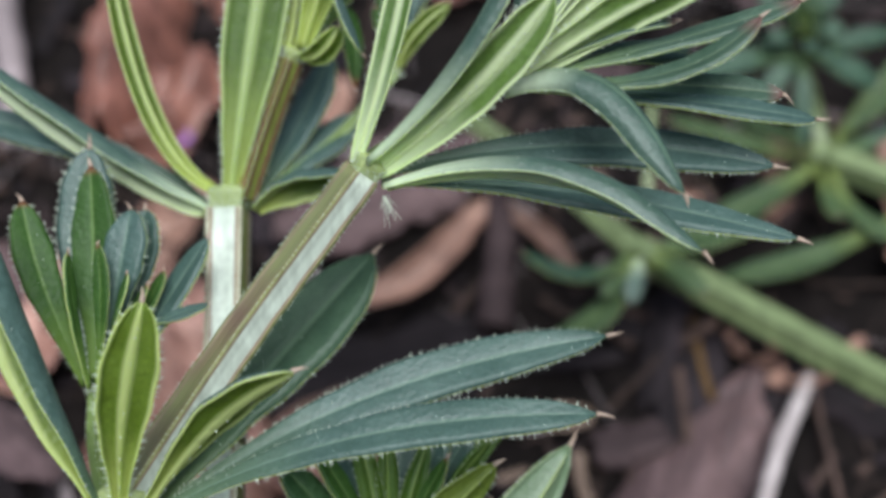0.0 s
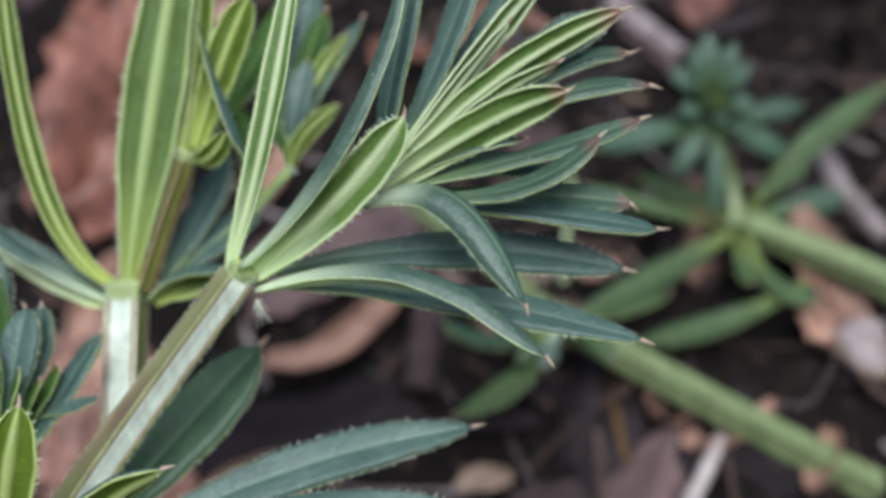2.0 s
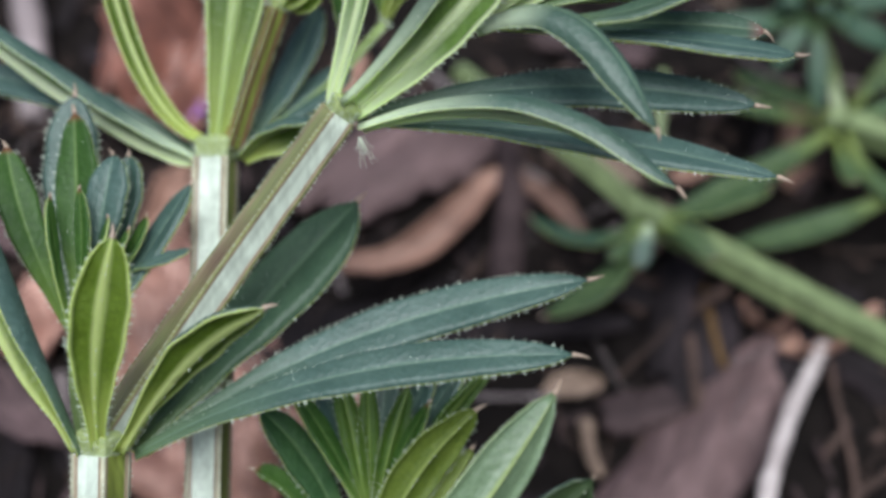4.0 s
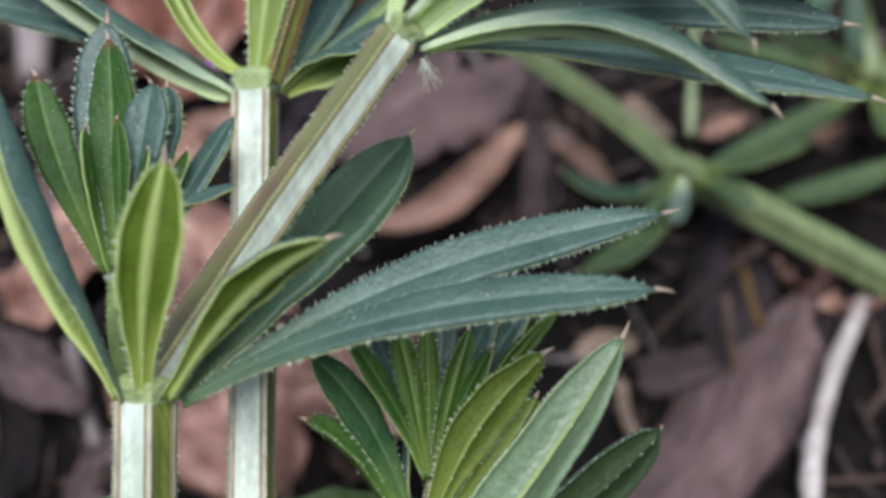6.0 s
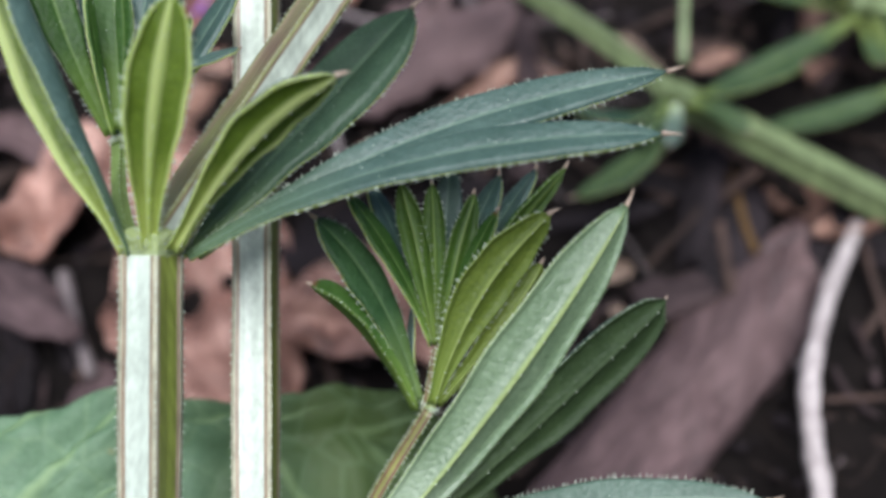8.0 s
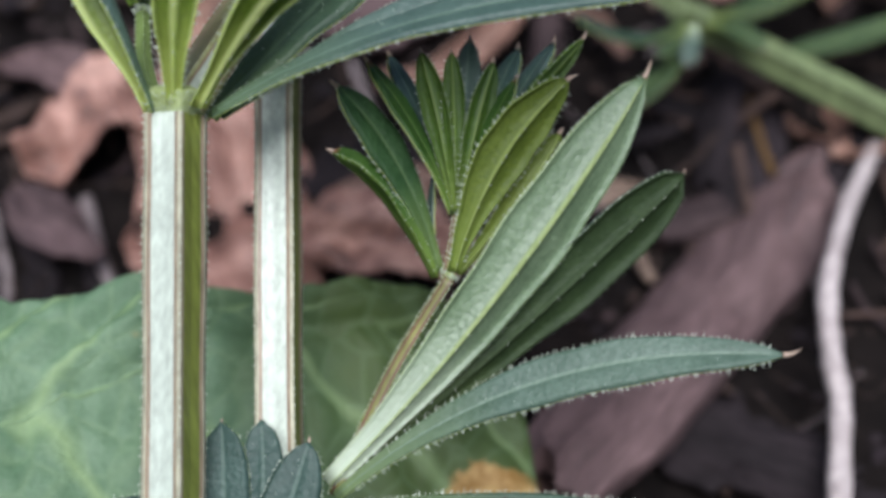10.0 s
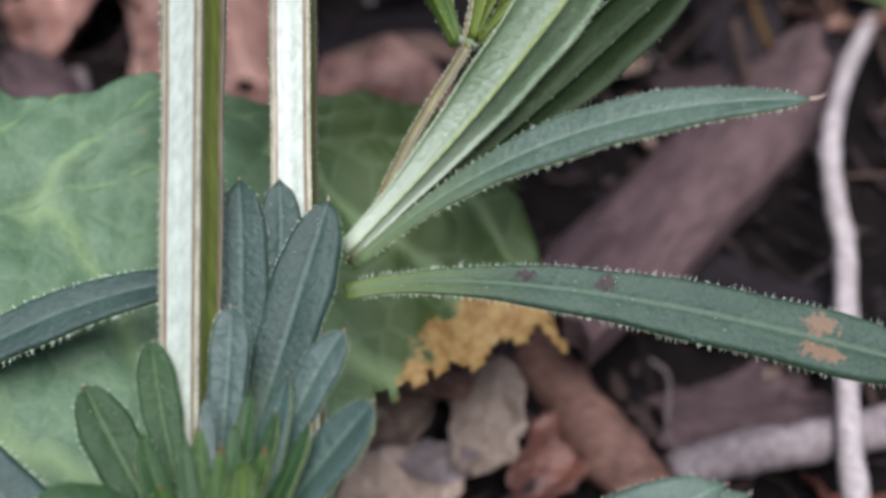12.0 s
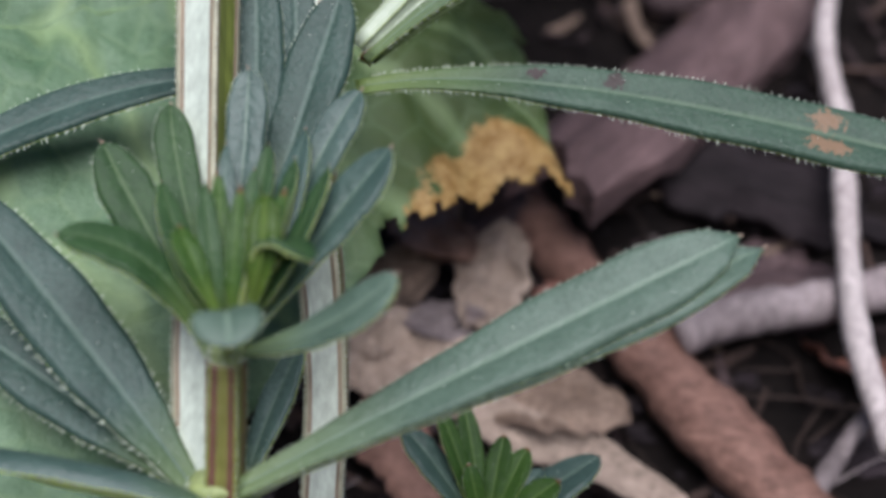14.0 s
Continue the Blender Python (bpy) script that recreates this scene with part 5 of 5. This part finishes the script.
leaf(front, (-2.53, 4.90, 3.20), (-2.23, 4.98, 3.95), (-1.88, 4.73, 3.96), 0.42, (-0.04, 0.40, 0.92), "deep", blunt=2)
leaf(front, (-2.58, 4.84, 3.07), (-2.50, 4.56, 3.62), (-2.38, 4.16, 3.52), 0.56, (-0.01, -0.25, 0.96), "skylit", blunt=1)
leaf(front, (-2.61, 5.08, 3.17), (-2.64, 5.19, 3.80), (-2.74, 5.79, 4.49), 0.20, (0.14, -0.72, 0.68), blunt=2, red=0.12)
leaf(front, (-2.58, 5.09, 3.17), (-2.46, 5.23, 3.79), (-2.41, 5.86, 4.48), 0.24, (-0.24, -0.72, 0.65), "deep", blunt=2, red=0.12)
leaf(front, (-2.55, 5.07, 3.18), (-2.33, 5.17, 3.78), (-2.17, 5.73, 4.41), 0.22, (-0.43, -0.67, 0.60), "deep", blunt=2, red=0.12)
leaf(front, (-2.52, 5.05, 3.20), (-2.17, 5.11, 3.78), (-1.88, 5.63, 4.39), 0.24, (-0.61, -0.60, 0.51), "deep", blunt=2, red=0.12)
leaf(front, (-2.66, 5.06, 3.18), (-2.90, 5.10, 3.70), (-3.23, 5.58, 4.22), 0.28, (0.60, -0.56, 0.57), "deep", blunt=2, red=0.12)
leaf(front, (-2.61, 5.03, 3.20), (-2.70, 5.03, 3.74), (-2.85, 5.47, 4.28), 0.20, (0.33, -0.67, 0.66), "deep", blunt=2, red=0.12)
leaf(front, (-2.58, 5.00, 3.22), (-2.53, 4.98, 3.75), (-2.54, 5.38, 4.29), 0.18, (0.01, -0.73, 0.68), "young", blunt=2, red=0.12)
leaf(front, (-2.56, 5.14, 3.15), (-2.32, 5.35, 3.80), (-2.14, 6.06, 4.55), 0.34, (-0.49, -0.65, 0.57), blunt=2, red=0.12)
leaf(front, (-2.58, 5.04, 3.20), (-2.49, 5.09, 3.77), (-2.47, 5.58, 4.36), 0.20, (-0.12, -0.73, 0.67), "deep", blunt=2, red=0.12)
leaf(front, (-2.61, 5.05, 3.19), (-2.65, 5.11, 3.75), (-2.77, 5.61, 4.34), 0.18, (0.21, -0.70, 0.68), "young", blunt=2, red=0.12)
leaf(front, (-2.54, 5.02, 3.21), (-2.34, 5.02, 3.73), (-2.20, 5.44, 4.26), 0.18, (-0.37, -0.69, 0.62), "young", blunt=2, red=0.12)
leaf(front, (-2.41, 4.89, 3.41), (-2.29, 4.89, 3.94), (-2.31, 5.20, 4.30), 0.28, (-0.17, 0.95, -0.25), "bud", blunt=2)
leaf(front, (-2.62, 4.90, 3.32), (-2.81, 4.93, 3.80), (-2.99, 5.18, 4.02), 0.24, (0.49, -0.57, 0.65), "young", blunt=2)


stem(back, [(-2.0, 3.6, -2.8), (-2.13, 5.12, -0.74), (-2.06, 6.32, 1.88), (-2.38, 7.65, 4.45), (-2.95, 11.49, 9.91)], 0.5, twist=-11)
node(back, (-2.34, 7.65, 4.45), 0.24)
node(back, (-2.92, 11.48, 9.92), 0.27)
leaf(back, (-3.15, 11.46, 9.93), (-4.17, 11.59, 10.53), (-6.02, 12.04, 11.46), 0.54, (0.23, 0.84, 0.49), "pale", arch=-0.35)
leaf(back, (-3.12, 11.54, 9.86), (-4.47, 11.90, 10.31), (-6.53, 12.11, 10.61), 0.46, (0.12, -0.41, 0.91))
leaf(back, (-3.12, 11.57, 10.10), (-4.01, 11.90, 11.31), (-4.68, 13.25, 14.02), 0.32, (-0.87, 0.46, -0.17), "under")
leaf(back, (-2.93, 11.46, 9.96), (-2.72, 12.13, 11.85), (-2.38, 13.18, 14.37), 0.70, (-0.23, 0.93, -0.28), "soft", peak=0.55)
leaf(back, (-2.67, 11.46, 9.96), (-2.14, 11.56, 10.36), (-1.41, 11.53, 10.40), 0.54, (-0.20, 0.85, 0.49), "under", arch=-0.3)
leaf(back, (-2.69, 11.74, 9.94), (-2.20, 12.31, 10.28), (-1.71, 12.85, 10.57), 0.50, (-0.28, -0.50, 0.82))
leaf(back, (-2.73, 11.75, 9.97), (-2.38, 12.41, 10.50), (-2.10, 13.04, 11.19), 0.52, (-0.38, -0.64, 0.67))
stem(back, [(-2.81, 11.54, 10.02), (-2.60, 11.89, 10.73), (-2.36, 12.17, 11.41)], 0.3, 0.26, twist=35, tint="red")
node(back, (-2.36, 12.17, 11.42), 0.15)
leaf(back, (-2.41, 12.19, 11.47), (-2.34, 12.66, 12.35), (-2.28, 13.27, 13.74), 0.40, (-0.64, 0.75, -0.18), "under")
leaf(back, (-2.22, 12.14, 11.55), (-1.93, 12.44, 12.51), (-1.63, 12.60, 13.22), 0.42, (-0.30, 0.92, -0.26), "under")
leaf(back, (-2.14, 12.33, 12.99), (-1.86, 12.00, 12.31), (-1.51, 11.70, 11.68), 0.22, (0.88, -0.05, 0.47))
leaf(back, (-2.22, 12.10, 11.48), (-1.99, 11.95, 11.59), (-1.81, 12.00, 11.86), 0.30, (-0.21, 0.95, 0.22), "under")
leaf(back, (-2.40, 12.39, 11.42), (-2.70, 12.97, 12.36), (-2.93, 13.61, 13.64), 0.50, (0.28, -0.63, 0.73))
leaf(back, (-2.34, 12.51, 11.41), (-1.83, 13.16, 12.14), (-1.41, 13.86, 12.99), 0.50, (-0.38, -0.65, 0.66), "young")
leaf(back, (-2.27, 12.39, 11.39), (-1.90, 12.84, 11.76), (-1.71, 12.46, 11.01), 0.30, (0.45, -0.15, 0.88), "young")


stem(back, [(-2.83, 11.72, 9.89), (-2.03, 12.46, 10.32), (-1.33, 12.91, 11.05)], 0.16, 0.13, tint="young")
node(back, (-1.33, 12.91, 11.07), 0.12)
leaf(back, (-1.34, 12.92, 11.08), (-1.40, 12.99, 11.44), (-1.62, 13.22, 11.71), 0.26, (0.29, -0.58, 0.76), "young")
leaf(back, (-1.32, 12.92, 11.09), (-1.27, 13.08, 11.70), (-1.17, 13.43, 12.24), 0.36, (-0.10, -0.64, 0.77))
leaf(back, (-1.31, 12.93, 11.09), (-1.14, 12.93, 11.49), (-0.75, 13.14, 11.83), 0.26, (-0.50, 0.86, -0.07), "under")
leaf(back, (-1.31, 12.93, 11.09), (-1.27, 13.41, 11.90), (-1.07, 14.11, 12.67), 0.40, (-0.27, -0.63, 0.73), "young")
leaf(back, (-1.30, 12.93, 11.09), (-1.16, 13.49, 11.82), (-0.66, 14.29, 12.52), 0.40, (-0.53, -0.57, 0.63))
leaf(back, (-1.31, 12.93, 11.09), (-1.17, 13.31, 11.79), (-0.78, 13.91, 12.45), 0.30, (-0.56, 0.82, -0.07), "under")
leaf(back, (-1.33, 12.92, 11.08), (-1.46, 13.42, 11.74), (-1.70, 14.11, 12.34), 0.40, (0.21, -0.60, 0.77), "young")
leaf(back, (-1.32, 12.92, 11.09), (-1.35, 13.62, 12.00), (-1.27, 14.54, 12.88), 0.40, (-0.18, -0.63, 0.75))


leaf(back, (-1.92, 7.77, 4.82), (-0.45, 8.81, 6.38), (0.89, 10.20, 8.12), 0.88, (-0.45, 0.87, -0.20), "silver_lit", arch=0.1)
leaf(back, (-1.85, 7.94, 4.70), (-0.18, 9.10, 5.91), (1.34, 10.03, 7.19), 0.80, (-0.45, 0.89, 0.03), "shaded", blunt=1)
leaf(back, (-1.85, 7.68, 4.73), (-0.00, 8.01, 5.95), (2.14, 7.96, 6.42), 0.50, (-0.08, -0.55, 0.83), "skylit", peak=0.6)
leaf(back, (-1.93, 7.63, 4.47), (0.31, 7.92, 4.45), (3.90, 7.71, 3.86), 0.68, (0.04, -0.70, 0.70), "worn", peak=0.84)
leaf(back, (-2.11, 7.75, 4.40), (-3.99, 7.44, 4.45), (-5.94, 6.36, 3.72), 0.50, (0.21, -0.50, 0.84), "blue")


stem(back, [(-1.87, 7.79, 4.67), (-1.40, 8.40, 5.68), (-0.89, 8.86, 6.51)], 0.16, 0.13, tint="red")
node(back, (-0.92, 8.86, 6.51), 0.12)
leaf(back, (-0.99, 8.96, 6.50), (-1.42, 9.30, 7.46), (-2.01, 9.40, 8.20), 0.46, (0.53, -0.48, 0.70), "deep")
leaf(back, (-1.01, 8.85, 6.51), (-1.48, 9.06, 7.22), (-2.02, 9.13, 7.65), 0.44, (0.62, 0.10, 0.72), "bud", arch=0.25)
leaf(back, (-0.85, 8.85, 6.58), (-0.49, 9.23, 7.55), (0.14, 9.56, 8.29), 0.60, (-0.47, 0.88, -0.06), "olive", peak=0.6)
leaf(back, (-0.83, 8.98, 6.50), (-0.30, 9.36, 7.12), (0.09, 9.71, 7.69), 0.40, (-0.47, 0.88, -0.06), "olive")
stem(back, [(-0.92, 8.86, 6.51), (-0.87, 9.01, 6.79), (-0.84, 9.14, 7.03)], 0.11, 0.1, tint="red")
leaf(back, (-0.98, 9.05, 6.44), (-1.11, 9.23, 6.83), (-1.11, 9.51, 7.36), 0.16, (-0.88, -0.29, 0.36))
leaf(back, (-0.89, 9.15, 7.05), (-1.22, 9.33, 7.75), (-1.75, 9.64, 8.37), 0.30, (0.79, -0.30, 0.53), "young")
leaf(back, (-0.88, 9.15, 7.05), (-1.16, 9.49, 7.72), (-1.59, 9.97, 8.32), 0.34, (0.70, -0.37, 0.61))
leaf(back, (-0.86, 9.15, 7.05), (-1.01, 9.37, 7.79), (-1.25, 9.73, 8.44), 0.30, (0.28, 0.96, -0.06), "bud", arch=-0.05)
leaf(back, (-0.85, 9.15, 7.05), (-0.89, 9.37, 7.80), (-0.96, 9.71, 8.46), 0.24, (-0.04, 1.00, -0.07), "bud", arch=-0.05)
leaf(back, (-0.83, 9.16, 7.05), (-0.73, 9.38, 7.75), (-0.57, 9.76, 8.36), 0.30, (-0.47, 0.88, -0.06), "bud", arch=-0.05)
leaf(back, (-0.82, 9.16, 7.05), (-0.63, 9.34, 7.69), (-0.34, 9.67, 8.25), 0.26, (-0.55, -0.53, 0.65), "young")
leaf(back, (-0.84, 9.15, 7.05), (-0.84, 9.61, 7.77), (-0.83, 10.22, 8.43), 0.34, (-0.10, -0.59, 0.80))
leaf(back, (-0.82, 9.16, 7.05), (-0.65, 9.61, 7.73), (-0.36, 10.23, 8.35), 0.40, (-0.56, -0.53, 0.64))
leaf(back, (-0.80, 9.16, 7.05), (-0.50, 9.64, 7.75), (-0.01, 10.29, 8.40), 0.42, (-0.73, -0.45, 0.51))
leaf(back, (-0.79, 9.16, 7.05), (-0.38, 9.57, 7.81), (0.27, 10.15, 8.50), 0.34, (-0.88, 0.48, -0.04), "bud", arch=-0.05)


stem(sprout, [(-0.54, 6.45, -1.15), (-0.54, 6.53, -0.48), (-0.54, 6.57, 0.12)], 0.16, 0.14, tint="young")
leaf(sprout, (-0.57, 6.58, 0.15), (-0.81, 6.78, 0.88), (-1.07, 7.09, 1.37), 0.24, (0.42, -0.56, 0.71), "young", blunt=2)
leaf(sprout, (-0.55, 6.58, 0.15), (-0.68, 6.88, 0.84), (-0.82, 7.29, 1.30), 0.26, (0.22, -0.62, 0.76), "young", blunt=2)
leaf(sprout, (-0.58, 6.58, 0.15), (-0.98, 6.77, 0.75), (-1.43, 7.07, 1.13), 0.40, (0.62, -0.47, 0.63), blunt=2)
leaf(sprout, (-0.53, 6.58, 0.15), (-0.47, 6.78, 0.71), (-0.39, 7.10, 1.06), 0.28, (-0.15, -0.64, 0.75), "young", blunt=2)
leaf(sprout, (-0.52, 6.58, 0.15), (-0.35, 6.72, 0.67), (-0.15, 6.98, 1.00), 0.30, (-0.34, -0.62, 0.71), "young", blunt=2)
leaf(sprout, (-0.48, 6.59, 0.15), (0.01, 6.80, 0.58), (0.59, 7.16, 0.82), 0.50, (-0.70, -0.49, 0.52), blunt=2)
leaf(sprout, (-0.55, 6.58, 0.15), (-0.64, 6.54, 0.68), (-0.73, 6.62, 1.01), 0.22, (0.17, -0.62, 0.76), "young", blunt=2)
leaf(sprout, (-0.51, 6.59, 0.15), (-0.19, 6.57, 0.57), (0.17, 6.70, 0.82), 0.36, (-0.53, -0.57, 0.63), "young", blunt=2)
leaf(sprout, (-0.51, 6.59, 0.15), (-0.27, 6.67, 0.57), (0.00, 6.90, 0.81), 0.30, (-0.43, -0.60, 0.67), blunt=2)
leaf(sprout, (-0.54, 6.58, 0.15), (-0.53, 6.82, 0.56), (-0.51, 7.19, 0.79), 0.24, (-0.03, -0.64, 0.77), "young", blunt=2)


stem(far, [(10.61, 17.33, 5.90), (8.13, 19.01, 6.73), (5.35, 20.09, 7.33)], 0.62, 0.5, tint="dull", twist=20)
node(far, (5.31, 20.07, 7.30), 0.36)
leaf(far, (5.25, 20.04, 7.23), (4.23, 19.38, 6.80), (2.45, 18.32, 6.15), 0.62, (-0.08, -0.44, 0.89), "far")
leaf(far, (6.46, 19.18, 6.68), (5.14, 18.66, 6.12), (3.51, 18.14, 5.83), 0.56, (-0.26, -0.44, 0.86), "far")
leaf(far, (5.44, 19.94, 7.24), (5.91, 19.12, 6.67), (6.66, 18.82, 6.61), 0.50, (0.22, -0.41, 0.89), "far")
leaf(far, (5.24, 19.87, 7.14), (5.39, 19.30, 6.87), (5.48, 18.90, 6.75), 0.40, (0.22, -0.41, 0.89), "far")
leaf(far, (5.54, 20.16, 7.42), (6.50, 20.55, 7.57), (7.26, 20.71, 7.75), 0.62, (0.12, -0.42, 0.90), "dusk")
leaf(far, (5.46, 20.24, 7.38), (6.43, 21.01, 8.47), (7.95, 21.72, 9.57), 0.62, (-0.27, -0.51, 0.81), "far")
leaf(far, (5.39, 20.14, 7.42), (5.90, 20.37, 7.98), (6.49, 20.59, 8.31), 0.30, (-0.27, -0.51, 0.81), "far")
leaf(far, (5.20, 20.22, 7.37), (4.52, 20.41, 7.64), (3.46, 20.59, 7.94), 0.50, (0.12, -0.42, 0.90), "far")
leaf(far, (5.18, 20.23, 7.19), (3.99, 20.08, 7.52), (2.52, 20.03, 7.90), 0.40, (0.12, -0.42, 0.90), "far")
stem(far, [(5.32, 20.09, 7.33), (5.16, 20.52, 7.97), (4.75, 20.56, 8.98)], 0.3, 0.26, tint="dull")
leaf(far, (4.74, 20.48, 9.05), (3.63, 20.04, 9.04), (2.61, 19.89, 8.71), 0.60, (-0.49, -0.59, 0.64), "dusk")
leaf(far, (4.74, 20.48, 9.05), (4.34, 20.02, 8.87), (4.04, 19.81, 8.30), 0.42, (-0.16, -0.74, 0.66), "dusk")
leaf(far, (4.74, 20.48, 9.05), (4.73, 19.92, 8.61), (4.84, 19.55, 7.67), 0.36, (0.09, -0.87, 0.49), "dusk")
leaf(far, (4.74, 20.48, 9.05), (5.32, 20.19, 9.03), (6.01, 20.18, 8.68), 0.60, (0.41, -0.57, 0.71), "dusk")
leaf(far, (4.74, 20.48, 9.05), (5.42, 20.37, 9.37), (6.20, 20.61, 9.48), 0.46, (0.41, -0.40, 0.82), "dusk")
leaf(far, (4.74, 20.48, 9.05), (4.28, 20.22, 9.27), (3.92, 20.29, 9.25), 0.36, (-0.17, -0.52, 0.84), "dusk")
leaf(far, (4.74, 20.48, 9.05), (5.06, 20.23, 9.16), (5.49, 20.29, 8.98), 0.40, (0.26, -0.55, 0.80), "dusk")
leaf(far, (4.68, 20.51, 9.32), (4.17, 20.18, 9.87), (3.83, 20.34, 10.12), 0.36, (-0.30, -0.49, 0.82), "dusk")
leaf(far, (4.68, 20.51, 9.32), (4.27, 20.01, 9.52), (4.01, 19.99, 9.42), 0.34, (-0.26, -0.76, 0.60), "dusk")
leaf(far, (4.68, 20.51, 9.32), (4.49, 20.35, 10.14), (4.41, 20.67, 10.66), 0.40, (-0.04, -0.31, 0.95), "dusk")
leaf(far, (4.68, 20.51, 9.32), (4.90, 20.28, 9.93), (5.15, 20.52, 10.24), 0.36, (0.28, -0.41, 0.87), "dusk")
leaf(far, (4.68, 20.51, 9.32), (4.96, 20.12, 9.62), (5.27, 20.21, 9.63), 0.36, (0.39, -0.62, 0.68), "dusk")
leaf(far, (4.68, 20.51, 9.32), (4.72, 20.00, 9.43), (4.83, 19.97, 9.25), 0.30, (0.18, -0.82, 0.55), "dusk")
leaf(far, (4.68, 20.51, 9.32), (4.36, 20.28, 10.02), (4.17, 20.53, 10.44), 0.32, (-0.14, -0.38, 0.91), "dusk")
leaf(far, (4.68, 20.51, 9.32), (4.75, 20.34, 10.08), (4.88, 20.65, 10.54), 0.32, (0.15, -0.33, 0.93), "dusk")
leaf(far, (4.64, 20.36, 9.48), (4.38, 20.00, 9.93), (4.26, 20.08, 9.98), 0.24, (-0.24, -0.56, 0.79), "far")
leaf(far, (4.64, 20.36, 9.48), (4.50, 19.90, 9.71), (4.46, 19.91, 9.62), 0.24, (-0.06, -0.85, 0.53), "far")
leaf(far, (4.64, 20.36, 9.48), (4.72, 19.95, 9.76), (4.83, 19.98, 9.70), 0.24, (0.33, -0.73, 0.59), "far")
leaf(far, (4.64, 20.36, 9.48), (4.71, 20.04, 9.95), (4.82, 20.14, 10.01), 0.24, (0.29, -0.49, 0.82), "far")
leaf(far, (4.64, 20.36, 9.48), (4.54, 20.08, 10.04), (4.54, 20.20, 10.16), 0.24, (0.02, -0.42, 0.91), "far")


stem(far_low, [(7.69, 16.69, 4.16), (5.10, 17.10, 5.21), (2.00, 17.63, 6.53)], 0.56, 0.5, tint="dull", twist=10)
stem(far_low, [(2.00, 17.63, 6.53), (1.00, 18.17, 7.13), (-0.13, 18.78, 7.65), (-1.31, 19.48, 8.15)], 0.36, 0.32, tint="dull")
node(far_low, (1.98, 17.62, 6.53), 0.30)
leaf(far_low, (1.92, 17.47, 6.48), (1.13, 16.97, 6.37), (0.21, 16.93, 6.72), 0.46, (-0.10, -0.07, 0.99), "dusk")
leaf(far_low, (1.93, 17.53, 6.36), (1.58, 16.85, 5.83), (0.55, 16.22, 5.34), 0.60, (-0.39, -0.31, 0.87), "far")
leaf(far_low, (2.16, 17.55, 6.55), (2.92, 17.52, 6.75), (3.95, 17.71, 7.08), 0.42, (-0.21, -0.12, 0.97), "far")
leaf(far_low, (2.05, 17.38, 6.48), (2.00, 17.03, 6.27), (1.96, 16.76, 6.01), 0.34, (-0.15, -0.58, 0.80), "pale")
leaf(far_low, (2.21, 17.38, 6.45), (2.66, 17.03, 6.54), (3.06, 16.63, 6.35), 0.46, (0.04, -0.35, 0.93), "far")
leaf(far_low, (2.12, 17.52, 6.52), (1.67, 16.88, 6.28), (1.55, 16.69, 6.18), 0.30, (0.04, -0.35, 0.93), "far")
stem(far_low, [(2.19, 18.18, 6.86), (2.19, 18.87, 7.50), (2.21, 19.73, 8.22)], 0.18, 0.16, tint="dull")

# a wisp of white fluff caught at the upper joint
fluff = np.random.default_rng(61)
fv, ff = [], []
root = V3((-1.04, 10.08, 10.86))
for i in range(16):
    way = unit(V3((fluff.uniform(0.0, 1.0), -0.4 + fluff.normal(0, 0.4), -0.6 + fluff.normal(0, 0.4))))
    bend = unit(fluff.normal(0, 1, 3)) * 0.05
    ln = fluff.uniform(0.1, 0.26)
    strand = path_through([root - way * 0.03, root + way * ln * 0.5 + bend, root + way * ln + bend * fluff.uniform(-1, 2)], 5)
    tv, tf = tube(strand, np.linspace(0.0035, 0.0018, len(strand)), i, 4)
    k0 = len(fv)
    fv += tv
    ff += [tuple(z + k0 for z in face) for face in tf]
tagged(mesh_part("fluff_tuft", fv, ff, [BRISTLE], front, label="wisp of white fluff caught on the joint"), kind="stuff")
